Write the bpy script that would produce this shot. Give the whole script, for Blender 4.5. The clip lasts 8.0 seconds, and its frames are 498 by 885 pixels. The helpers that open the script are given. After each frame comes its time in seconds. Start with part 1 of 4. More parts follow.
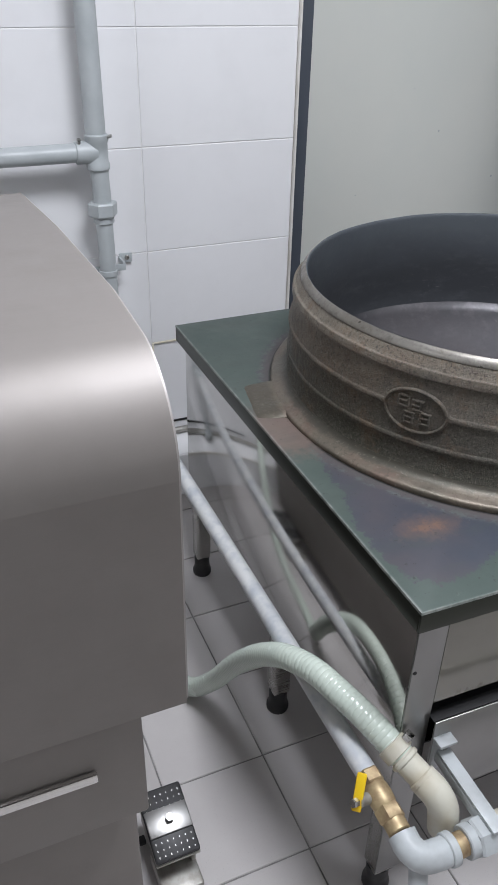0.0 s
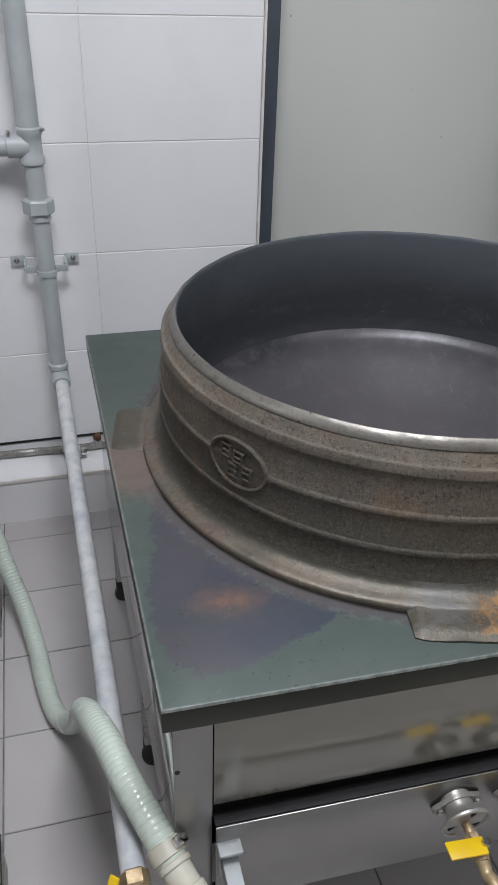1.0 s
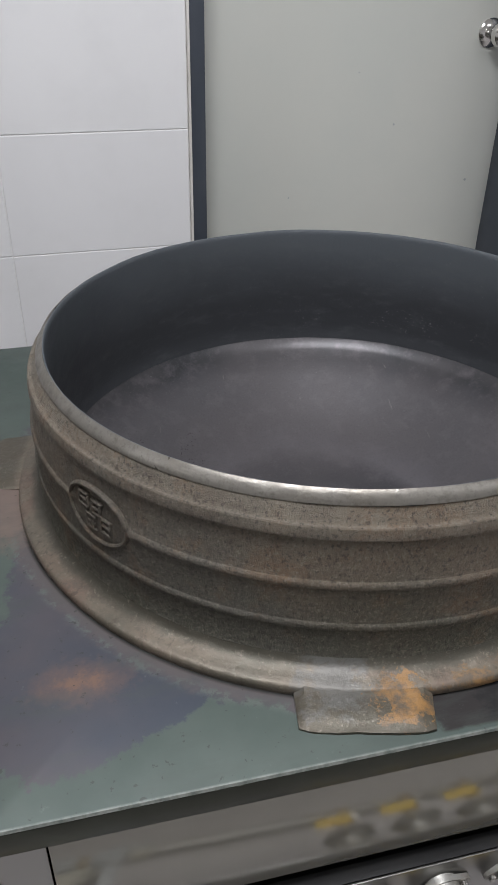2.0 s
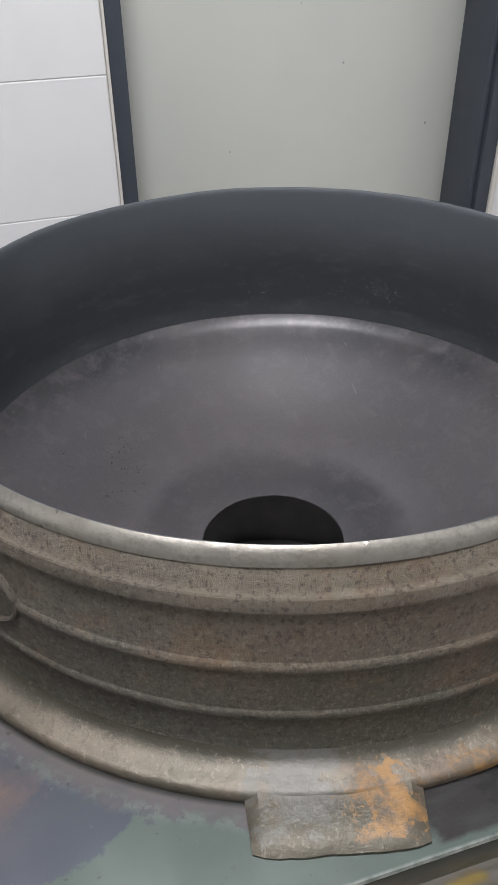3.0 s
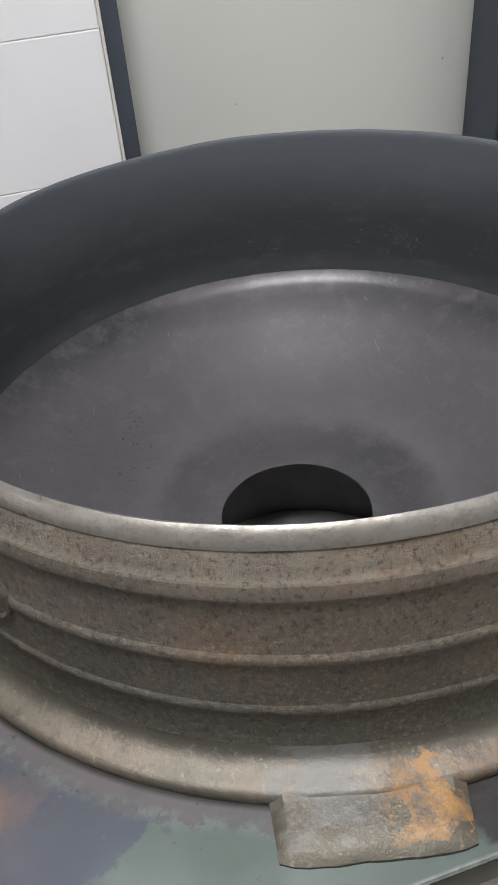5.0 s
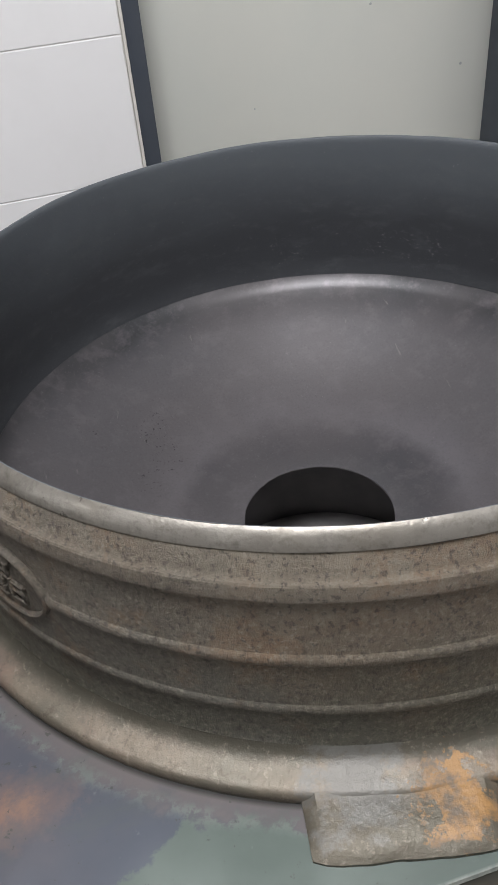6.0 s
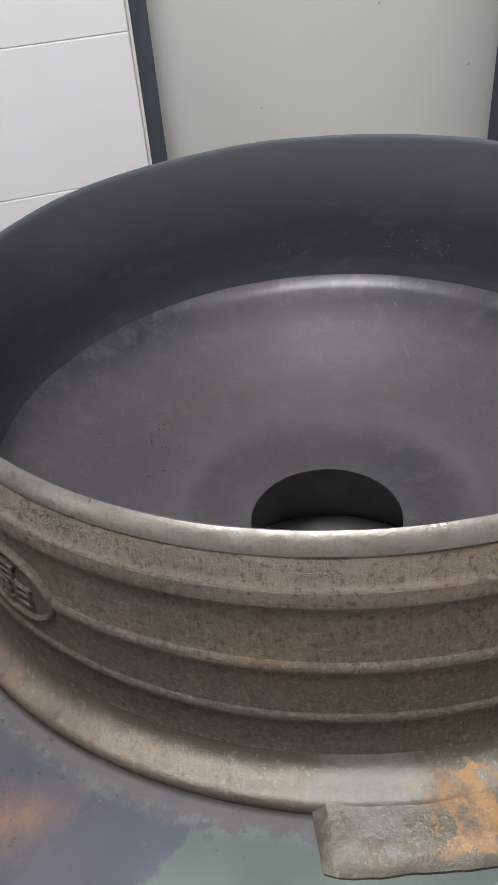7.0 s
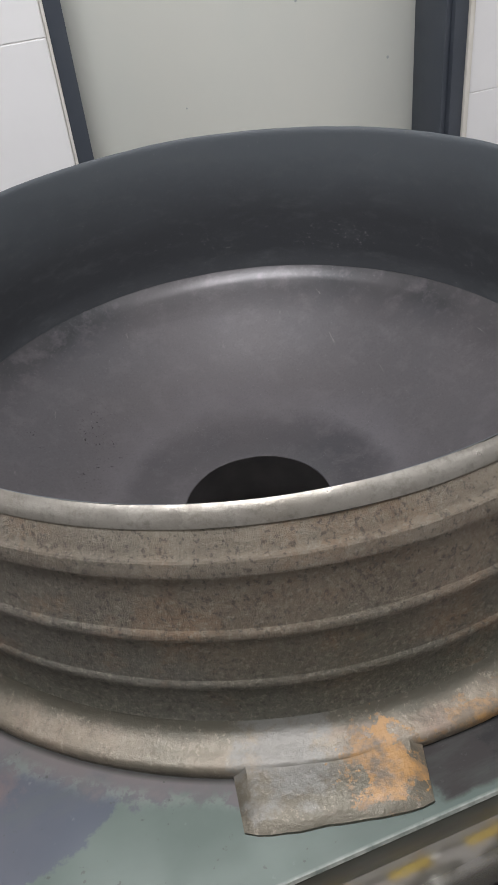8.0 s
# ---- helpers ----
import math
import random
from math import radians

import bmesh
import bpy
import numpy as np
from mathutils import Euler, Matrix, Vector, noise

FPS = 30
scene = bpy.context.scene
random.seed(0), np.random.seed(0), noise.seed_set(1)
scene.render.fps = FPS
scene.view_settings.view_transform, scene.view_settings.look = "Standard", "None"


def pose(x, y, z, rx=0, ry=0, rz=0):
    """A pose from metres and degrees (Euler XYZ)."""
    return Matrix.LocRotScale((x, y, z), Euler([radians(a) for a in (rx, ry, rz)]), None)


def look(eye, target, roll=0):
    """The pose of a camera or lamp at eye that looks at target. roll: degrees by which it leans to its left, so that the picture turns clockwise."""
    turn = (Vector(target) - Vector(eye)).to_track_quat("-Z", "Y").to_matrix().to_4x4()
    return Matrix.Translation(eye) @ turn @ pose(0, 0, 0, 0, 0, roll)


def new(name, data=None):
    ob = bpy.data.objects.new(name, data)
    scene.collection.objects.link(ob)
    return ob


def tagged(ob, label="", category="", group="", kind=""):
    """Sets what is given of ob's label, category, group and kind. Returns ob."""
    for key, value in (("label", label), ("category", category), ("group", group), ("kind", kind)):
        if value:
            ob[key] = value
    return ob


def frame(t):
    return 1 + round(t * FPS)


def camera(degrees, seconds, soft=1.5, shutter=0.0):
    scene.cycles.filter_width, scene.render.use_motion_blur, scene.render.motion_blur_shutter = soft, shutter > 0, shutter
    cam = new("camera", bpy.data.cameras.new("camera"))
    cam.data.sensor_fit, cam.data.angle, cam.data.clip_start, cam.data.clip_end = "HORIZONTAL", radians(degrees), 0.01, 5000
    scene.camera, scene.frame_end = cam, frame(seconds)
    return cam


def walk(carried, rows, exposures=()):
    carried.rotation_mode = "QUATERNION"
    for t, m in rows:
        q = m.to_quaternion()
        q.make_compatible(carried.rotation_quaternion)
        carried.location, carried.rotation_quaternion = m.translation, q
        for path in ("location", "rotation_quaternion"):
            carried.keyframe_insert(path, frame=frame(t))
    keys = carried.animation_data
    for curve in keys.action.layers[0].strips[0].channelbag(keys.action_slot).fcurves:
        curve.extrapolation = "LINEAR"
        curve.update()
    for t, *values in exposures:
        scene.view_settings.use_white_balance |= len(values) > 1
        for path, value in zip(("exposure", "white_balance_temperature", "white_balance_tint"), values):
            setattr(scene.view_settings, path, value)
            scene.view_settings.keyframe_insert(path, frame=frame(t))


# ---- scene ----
cam = camera(35.63, 8.0)
PATH = [
    (0, (0.2669, 0.1862, 1.3077), (0.8089, 1.4177, 0.4758), 1.25),
    (0.3, (0.3886, 0.2206, 1.2865), (0.9172, 1.4563, 0.4521), 0.77),
    (0.5, (0.4752, 0.2253, 1.2873), (0.9489, 1.4817, 0.4506), 0.60),
    (0.6, (0.5042, 0.2310, 1.2942), (0.9625, 1.4908, 0.4544), 1.03),
    (1, (0.6680, 0.2083, 1.3026), (1.0321, 1.4945, 0.4566), 2.00),
    (1.3, (0.7367, 0.2128, 1.2731), (1.0823, 1.5079, 0.4329), 1.60),
    (1.5, (0.7718, 0.2295, 1.2780), (1.1138, 1.5169, 0.4247), 1.30),
    (2, (0.8497, 0.3244, 1.2685), (1.2110, 1.6044, 0.4119), 1.11),
    (2.2, (0.8805, 0.3664, 1.2612), (1.2544, 1.6404, 0.4012), 0.92),
    (3.3, (0.9407, 0.5191, 1.2043), (1.3492, 1.7228, 0.2626), -0.75),
    (3.5, (0.9326, 0.5272, 1.2045), (1.3461, 1.7244, 0.2567), -0.14),
    (4, (0.9504, 0.5263, 1.1941), (1.3538, 1.7186, 0.2357), -1.16),
    (4.5, (0.9764, 0.5342, 1.1729), (1.3269, 1.7329, 0.2018), -4.65),
    (6, (0.9537, 0.5340, 1.1811), (1.2659, 1.7479, 0.2158), -5.81),
    (6.5, (0.9493, 0.5400, 1.1753), (1.2580, 1.7552, 0.2105), -5.69),
    (7, (0.9484, 0.5455, 1.1744), (1.2608, 1.7611, 0.2113), -5.35),
    (7.5, (0.9571, 0.5389, 1.1753), (1.2754, 1.7534, 0.2129), -5.48),
    (8, (0.9816, 0.5061, 1.1725), (1.3590, 1.7003, 0.2058), -6.90),
]
walk(cam, [(t, look(eye, target, roll)) for t, eye, target, roll in PATH],
     exposures=[(0.0, 0.27, 6450, 10), (0.5, 0.27, 6470, 10), (1.0, 0.02, 6540, 10), (1.5, 0.06, 6680, 10), (2.2, 0.13, 6760, 10), (3.4, 0.42, 6860, 10), (8.0, 0.42, 6920, 10)])

# ---- light ----
world = bpy.data.worlds.new("room_dim")
scene.world = world
world.use_nodes = True
world.node_tree.nodes["Background"].inputs[0].default_value = (0.9, 0.95, 1.0, 1)
world.node_tree.nodes["Background"].inputs[1].default_value = 0.05


def ceiling_lamp_light(x, y, w, d, watts):
    data = bpy.data.lights.new("panel_light", "AREA")
    data.shape, data.size, data.size_y = "RECTANGLE", w, d
    data.energy, data.color = watts, (0.905, 0.93, 1.0)
    new("panel_light", data).matrix_world = pose(x, y, 2.375)


LAMPS = [(0.84, 0.63, 0.6, 0.6, 34), (-1.75, 0.63, 0.6, 0.6, 18), (2.3, -0.35, 0.6, 0.6, 9)]
for lamp in LAMPS:
    ceiling_lamp_light(*lamp)


# ---- materials ----
class Mat:
    """A small builder for node materials."""

    def __init__(self, name, base=(0.5, 0.5, 0.5), rough=0.5, metal=0.0, spec=0.5):
        self.m = bpy.data.materials.new(name)
        self.m.use_nodes = True
        self.t = self.m.node_tree
        self.b = self.t.nodes["Principled BSDF"]
        self.b.inputs["Base Color"].default_value = (*base, 1)
        self.b.inputs["Roughness"].default_value = rough
        self.b.inputs["Metallic"].default_value = metal
        self.b.inputs["Specular IOR Level"].default_value = spec
        self.pos = self.t.nodes.new("ShaderNodeNewGeometry").outputs["Position"]

    def link(self, a, b):
        self.t.links.new(a, b)

    def put(self, socket, value):
        if hasattr(value, "is_linked"):
            self.link(value, socket)
        elif isinstance(value, tuple) and len(value) == 3 and socket.type == "RGBA":
            socket.default_value = (*value, 1)
        else:
            socket.default_value = value

    def scaled(self, s):
        n = self.t.nodes.new("ShaderNodeVectorMath")
        n.operation = "MULTIPLY"
        self.link(self.pos, n.inputs[0])
        n.inputs[1].default_value = s
        return n.outputs[0]

    def noise(self, scale, detail=4, rough=0.55, at=None, distort=0.0):
        n = self.t.nodes.new("ShaderNodeTexNoise")
        n.inputs["Scale"].default_value = scale
        n.inputs["Detail"].default_value = detail
        n.inputs["Roughness"].default_value = rough
        n.inputs["Distortion"].default_value = distort
        self.link(at or self.pos, n.inputs["Vector"])
        return n.outputs["Fac"]

    def ramp(self, fac, *stops):
        n = self.t.nodes.new("ShaderNodeValToRGB")
        e = n.color_ramp.elements
        while len(e) < len(stops):
            e.new(0.5)
        for el, (p, c) in zip(e, stops):
            el.position = p
            el.color = (*c, 1) if isinstance(c, tuple) else (c, c, c, 1)
        self.link(fac, n.inputs[0])
        return n.outputs[0]

    def mix(self, fac, a, b, mode="MIX"):
        n = self.t.nodes.new("ShaderNodeMix")
        n.data_type, n.blend_type = "RGBA", mode
        self.put(n.inputs[0], fac)
        self.put(n.inputs[6], a)
        self.put(n.inputs[7], b)
        return n.outputs[2]

    def math(self, op, a, b=0.0, clamp=False):
        n = self.t.nodes.new("ShaderNodeMath")
        n.operation, n.use_clamp = op, clamp
        self.put(n.inputs[0], a)
        self.put(n.inputs[1], b)
        return n.outputs[0]

    def axis(self, k):
        n = self.t.nodes.new("ShaderNodeSeparateXYZ")
        self.link(self.pos, n.inputs[0])
        return n.outputs[k]

    def dist(self, x, y, z, sx=1.0, sy=1.0, sz=1.0):
        """Distance from a place, each axis weighed."""
        v = self.t.nodes.new("ShaderNodeVectorMath")
        v.operation = "SUBTRACT"
        self.link(self.pos, v.inputs[0])
        v.inputs[1].default_value = (x, y, z)
        w = self.t.nodes.new("ShaderNodeVectorMath")
        w.operation = "MULTIPLY"
        self.link(v.outputs[0], w.inputs[0])
        w.inputs[1].default_value = (sx, sy, sz)
        n = self.t.nodes.new("ShaderNodeVectorMath")
        n.operation = "LENGTH"
        self.link(w.outputs[0], n.inputs[0])
        return n.outputs["Value"]

    def random(self):
        return self.t.nodes.new("ShaderNodeObjectInfo").outputs["Random"]

    def color(self, v):
        self.put(self.b.inputs["Base Color"], v)
        return self

    def rough(self, v):
        self.put(self.b.inputs["Roughness"], v)
        return self

    def bump(self, height, strength=0.2, distance=0.001):
        n = self.t.nodes.new("ShaderNodeBump")
        n.inputs["Strength"].default_value = strength
        n.inputs["Distance"].default_value = distance
        self.link(height, n.inputs["Height"])
        self.link(n.outputs[0], self.b.inputs["Normal"])
        return self


def white_tile():
    k = Mat("white_tile", (0.8, 0.8, 0.82), 0.16)
    n = k.noise(3.0, 3)
    k.color(k.mix(k.ramp(k.noise(14, 5), (0.45, 0.0), (0.8, 0.5)), k.mix(k.random(), (0.80, 0.80, 0.815), (0.82, 0.82, 0.83)), (0.76, 0.76, 0.77)))
    k.rough(k.ramp(n, (0.3, 0.13), (0.7, 0.22)))
    k.bump(k.noise(5, 2), 0.15, 0.004)
    return k.m


def grout():
    k = Mat("wall_grout", (0.62, 0.61, 0.6), 0.85)
    k.color(k.mix(k.ramp(k.noise(9, 4), (0.4, 0.0), (0.7, 1.0)), (0.80, 0.795, 0.79), (0.74, 0.725, 0.70)))
    return k.m


def floor_tile():
    k = Mat("floor_tile", (0.25, 0.235, 0.225), 0.4)
    a = k.ramp(k.noise(2.6, 6, 0.6), (0.3, (0.49, 0.465, 0.46)), (0.72, (0.59, 0.565, 0.555)))
    b = k.mix(k.ramp(k.noise(420, 2), (0.62, 0.0), (0.74, 0.35)), a, (0.24, 0.225, 0.215))
    c = k.mix(k.math("MULTIPLY", k.random(), 0.3), b, (0.33, 0.31, 0.30))
    k.color(c)
    k.rough(k.ramp(k.noise(7, 5), (0.3, 0.34), (0.7, 0.52)))
    k.bump(k.noise(260, 3), 0.12, 0.0006)
    return k.m


def floor_grout():
    k = Mat("floor_grout", (0.09, 0.085, 0.08), 0.9)
    k.color(k.mix(k.ramp(k.noise(11, 4), (0.4, 0.0), (0.7, 1.0)), (0.17, 0.165, 0.16), (0.34, 0.33, 0.32)))
    return k.m


def steel(name, base=(0.56, 0.55, 0.53), rough=0.26, streak=(1.0, 1.0, 60.0), dirt=0.35, metal=1.0):
    k = Mat(name, base, rough, metal)
    s = k.noise(9, 5, 0.6, k.scaled(streak))
    d = k.ramp(k.noise(7, 6, 0.6), (0.45, 0.0), (0.75, 1.0))
    k.color(k.mix(k.math("MULTIPLY", d, dirt), base, tuple(c * 0.62 for c in (base[0], base[1] * 0.97, base[2] * 0.9))))
    k.rough(k.math("ADD", k.math("MULTIPLY", s, 0.08), k.math("ADD", k.math("MULTIPLY", d, 0.08), rough - 0.06)))
    k.bump(k.noise(2.2, 2), 0.05, 0.01)
    return k.m


def fascia_steel():
    """Brushed steel with burnt grease marks along its lower edge."""
    base = (0.26, 0.25, 0.222)
    k = Mat("fascia_steel", base, 0.2, 0.45)
    s = k.noise(9, 5, 0.6, k.scaled((1.0, 1.0, 60.0)))
    z = k.axis(2)
    drip = k.noise(60, 5, 0.7, k.scaled((1.6, 1.0, 0.35)))
    low = k.ramp(k.math("ADD", k.math("MULTIPLY", k.math("SUBTRACT", z, 0.459), -26.0), k.math("MULTIPLY", drip, 1.3)), (0.45, 0.0), (0.62, 0.45))
    patch = k.ramp(k.noise(5, 5), (0.42, 0.0), (0.62, 1.0))
    k.color(k.mix(k.math("MULTIPLY", low, patch), base, (0.10, 0.07, 0.04)))
    k.rough(k.math("ADD", k.math("MULTIPLY", s, 0.04), 0.12))
    k.bump(k.noise(2.6, 2), 0.05, 0.01)
    return k.m


CX, CY = 1.2025, 1.1767


def table_top():
    """Steel plate: greenish patina, blue and violet heat tint, brown by the cauldron."""
    k = Mat("heat_stained_steel", (0.2, 0.25, 0.22), 0.45, 0.15)
    grain = k.noise(16, 6, 0.65)
    fine = k.noise(70, 5, 0.7)
    wob = k.math("ADD", k.math("MULTIPLY", k.math("SUBTRACT", grain, 0.5), 0.2), k.math("MULTIPLY", k.math("SUBTRACT", fine, 0.5), 0.26))
    green = k.ramp(k.noise(5, 6), (0.3, (0.052, 0.075, 0.066)), (0.7, (0.082, 0.105, 0.093)))
    turned = k.math("ARCTAN2", k.math("SUBTRACT", k.axis(1), CY), k.math("SUBTRACT", k.axis(0), CX))
    share = k.math("DIVIDE", k.math("ADD", turned, math.pi), math.pi / 2)
    reach = k.ramp(share, (0.10, 0.42), (0.16, 0.44), (0.28, 0.485), (0.375, 0.553), (0.46, 0.602), (0.51, 0.59), (0.58, 0.505), (0.62, 0.44))
    r = k.dist(CX, CY, 0.656, 1, 1, 0)
    heat = k.ramp(k.math("ADD", k.math("SUBTRACT", k.math("ADD", r, k.math("MULTIPLY", wob, 0.22)), reach), 0.5), (0.496, 1.0), (0.502, 0.0))
    blue = k.ramp(k.noise(6, 4), (0.35, (0.044, 0.053, 0.072)), (0.65, (0.072, 0.066, 0.076)))
    core = k.ramp(k.math("ADD", k.dist(0.832, 0.858, 0.656, 15, 26), k.math("MULTIPLY", wob, 5.0)), (0.05, 0.65), (0.4, 0.25), (0.9, 0.0))
    blue = k.mix(core, blue, (0.22, 0.12, 0.075))
    base = k.mix(heat, green, blue)
    flake = k.ramp(k.math("ADD", k.math("ABSOLUTE", k.math("SUBTRACT", r, 0.436)), k.math("MULTIPLY", wob, 0.09)), (0.004, 0.7), (0.010, 0.0))
    base = k.mix(k.math("MULTIPLY", flake, k.ramp(fine, (0.46, 0.0), (0.56, 1.0))), base, (0.125, 0.15, 0.138))
    ring = k.ramp(k.math("ADD", r, k.math("MULTIPLY", wob, 0.14)), (0.424, 1.0), (0.434, 0.7), (0.444, 0.0))
    base = k.mix(ring, base, (0.095, 0.083, 0.083))
    # Black ring in the colour: shade of the crevice under the flange's edge.
    gap_shade = k.ramp(r, (0.4225, 1.0), (0.4255, 0.0))
    base = k.mix(gap_shade, base, (0.012, 0.011, 0.01))
    rust = k.ramp(k.math("ADD", k.dist(0.762, 1.17, 0.656, 9, 7), k.math("MULTIPLY", wob, 2.4)), (0.35, 0.85), (0.75, 0.0))
    base = k.mix(rust, base, (0.17, 0.125, 0.105))
    side = k.math("ADD", k.math("SUBTRACT", k.axis(0), 1.0), k.math("MULTIPLY", wob, 0.10))
    charred = k.ramp(k.math("ADD", side, k.math("MULTIPLY", k.math("SUBTRACT", k.axis(1), 0.72), 0.30)), (0.148, 0.0), (0.158, 1.0))
    charred = k.math("MULTIPLY", charred, k.ramp(k.math("SUBTRACT", k.math("ADD", k.axis(1), k.math("MULTIPLY", k.math("SUBTRACT", k.axis(0), 0.731), 0.026)), k.math("MULTIPLY", wob, 0.02)), (0.7265, 0.0), (0.7295, 1.0)))
    charred = k.math("MULTIPLY", charred, k.ramp(k.axis(1), (0.86, 1.0), (0.93, 0.0)))
    base = k.mix(charred, base, (0.022, 0.019, 0.019))
    soot = k.ramp(k.math("ADD", side, k.math("MULTIPLY", wob, 0.12)), (0.205, 0.0), (0.213, 1.0))
    base = k.mix(k.math("MULTIPLY", soot, charred), base, (0.012, 0.011, 0.012))
    worn = k.math("MAXIMUM", k.ramp(k.math("SUBTRACT", k.axis(0), 0.731), (0.0008, 0.6), (0.0018, 0.0)),
                  k.ramp(k.math("ADD", k.math("SUBTRACT", k.axis(1), 0.7205), k.math("MULTIPLY", k.math("SUBTRACT", k.axis(0), 0.731), 0.026)), (0.0010, 0.8), (0.0022, 0.0)))
    worn = k.math("MULTIPLY", worn, k.ramp(fine, (0.35, 0.25), (0.6, 1.0)))
    base = k.mix(k.ramp(fine, (0.66, 0.0), (0.80, 0.3)), base, (0.25, 0.28, 0.26))
    base = k.mix(k.ramp(k.noise(130, 3, 0.6), (0.67, 0.0), (0.70, 0.7)), base, (0.035, 0.036, 0.034))
    base = k.mix(k.ramp(k.noise(11, 6, 0.7, k.scaled((0.6, 2.2, 1))), (0.5, 0.0), (0.68, 0.4)), base, (0.058, 0.070, 0.063))
    k.color(k.mix(worn, base, (0.42, 0.43, 0.40)))
    k.rough(k.mix(charred, k.ramp(grain, (0.3, 0.46), (0.7, 0.62)), (0.8, 0.8, 0.8)))
    k.bump(k.noise(45, 5), 0.12, 0.0008)
    return k.m


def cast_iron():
    """Outer wall: oiled cast iron, pitted, with brown and olive mottling, pale scuffs and shade put into its lower
    tone.
    """
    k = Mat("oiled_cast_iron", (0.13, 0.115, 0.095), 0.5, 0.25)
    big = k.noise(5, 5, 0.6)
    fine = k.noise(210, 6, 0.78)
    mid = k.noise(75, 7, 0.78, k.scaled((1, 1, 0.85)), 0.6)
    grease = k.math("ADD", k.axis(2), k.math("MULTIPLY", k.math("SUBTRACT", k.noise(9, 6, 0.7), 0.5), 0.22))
    # Grease tone by height; its darker foot also holds the wall's shading.
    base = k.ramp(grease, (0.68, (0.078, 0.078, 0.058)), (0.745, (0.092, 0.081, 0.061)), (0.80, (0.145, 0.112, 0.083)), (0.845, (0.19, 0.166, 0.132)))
    base = k.mix(k.ramp(big, (0.45, 0.0), (0.62, 0.7)), base, (0.108, 0.101, 0.088))
    base = k.mix(k.ramp(k.noise(17, 6, 0.7), (0.53, 0.0), (0.64, 0.6)), base, (0.17, 0.108, 0.066))
    base = k.mix(k.ramp(k.noise(290, 4, 0.7), (0.545, 0.0), (0.63, 0.6)), base, (0.235, 0.212, 0.172))
    base = k.mix(k.ramp(k.noise(210, 4, 0.7, k.scaled((1.1, 1, 0.9))), (0.54, 0.0), (0.63, 0.75)), base, (0.042, 0.037, 0.03))
    base = k.mix(k.ramp(fine, (0.50, 0.0), (0.66, 0.5)), base, (0.21, 0.19, 0.155))
    base = k.mix(k.ramp(mid, (0.53, 0.0), (0.66, 0.35)), base, (0.055, 0.05, 0.04))
    drip = k.noise(22, 5, 0.65, k.scaled((1, 1, 0.22)))
    base = k.mix(k.ramp(drip, (0.60, 0.0), (0.72, 0.3)), base, (0.2, 0.18, 0.145))
    base = k.mix(k.ramp(k.noise(900, 2, 0.5), (0.78, 0.0), (0.81, 1.0)), base, (0.6, 0.58, 0.54))
    k.color(base)
    k.rough(k.ramp(mid, (0.3, 0.42), (0.7, 0.68)))
    k.bump(k.math("ADD", fine, k.math("MULTIPLY", mid, 1.6)), 0.85, 0.0026)
    return k.m


def worn_iron(name, a, b, rough=0.36, metal=0.75):
    k = Mat(name, a, rough, metal)
    big = k.noise(9, 5, 0.6)
    fine = k.noise(150, 6, 0.75)
    base = k.mix(k.ramp(big, (0.4, 0.0), (0.62, 1.0)), a, b)
    base = k.mix(k.ramp(fine, (0.50, 0.0), (0.68, 0.5)), base, tuple(c * 0.5 for c in b))
    base = k.mix(k.ramp(k.noise(60, 4, 0.7), (0.58, 0.0), (0.68, 0.4)), base, tuple(c * 0.6 for c in b))
    k.color(k.mix(k.ramp(k.noise(110, 4, 0.7), (0.58, 0.0), (0.66, 0.3)), base, tuple(c * 1.4 for c in a)))
    k.rough(k.ramp(k.noise(60, 4), (0.3, rough - 0.06), (0.7, rough + 0.2)))
    k.bump(k.math("ADD", fine, k.math("MULTIPLY", k.noise(40, 4), 2.0)), 0.25, 0.0016)
    return k.m


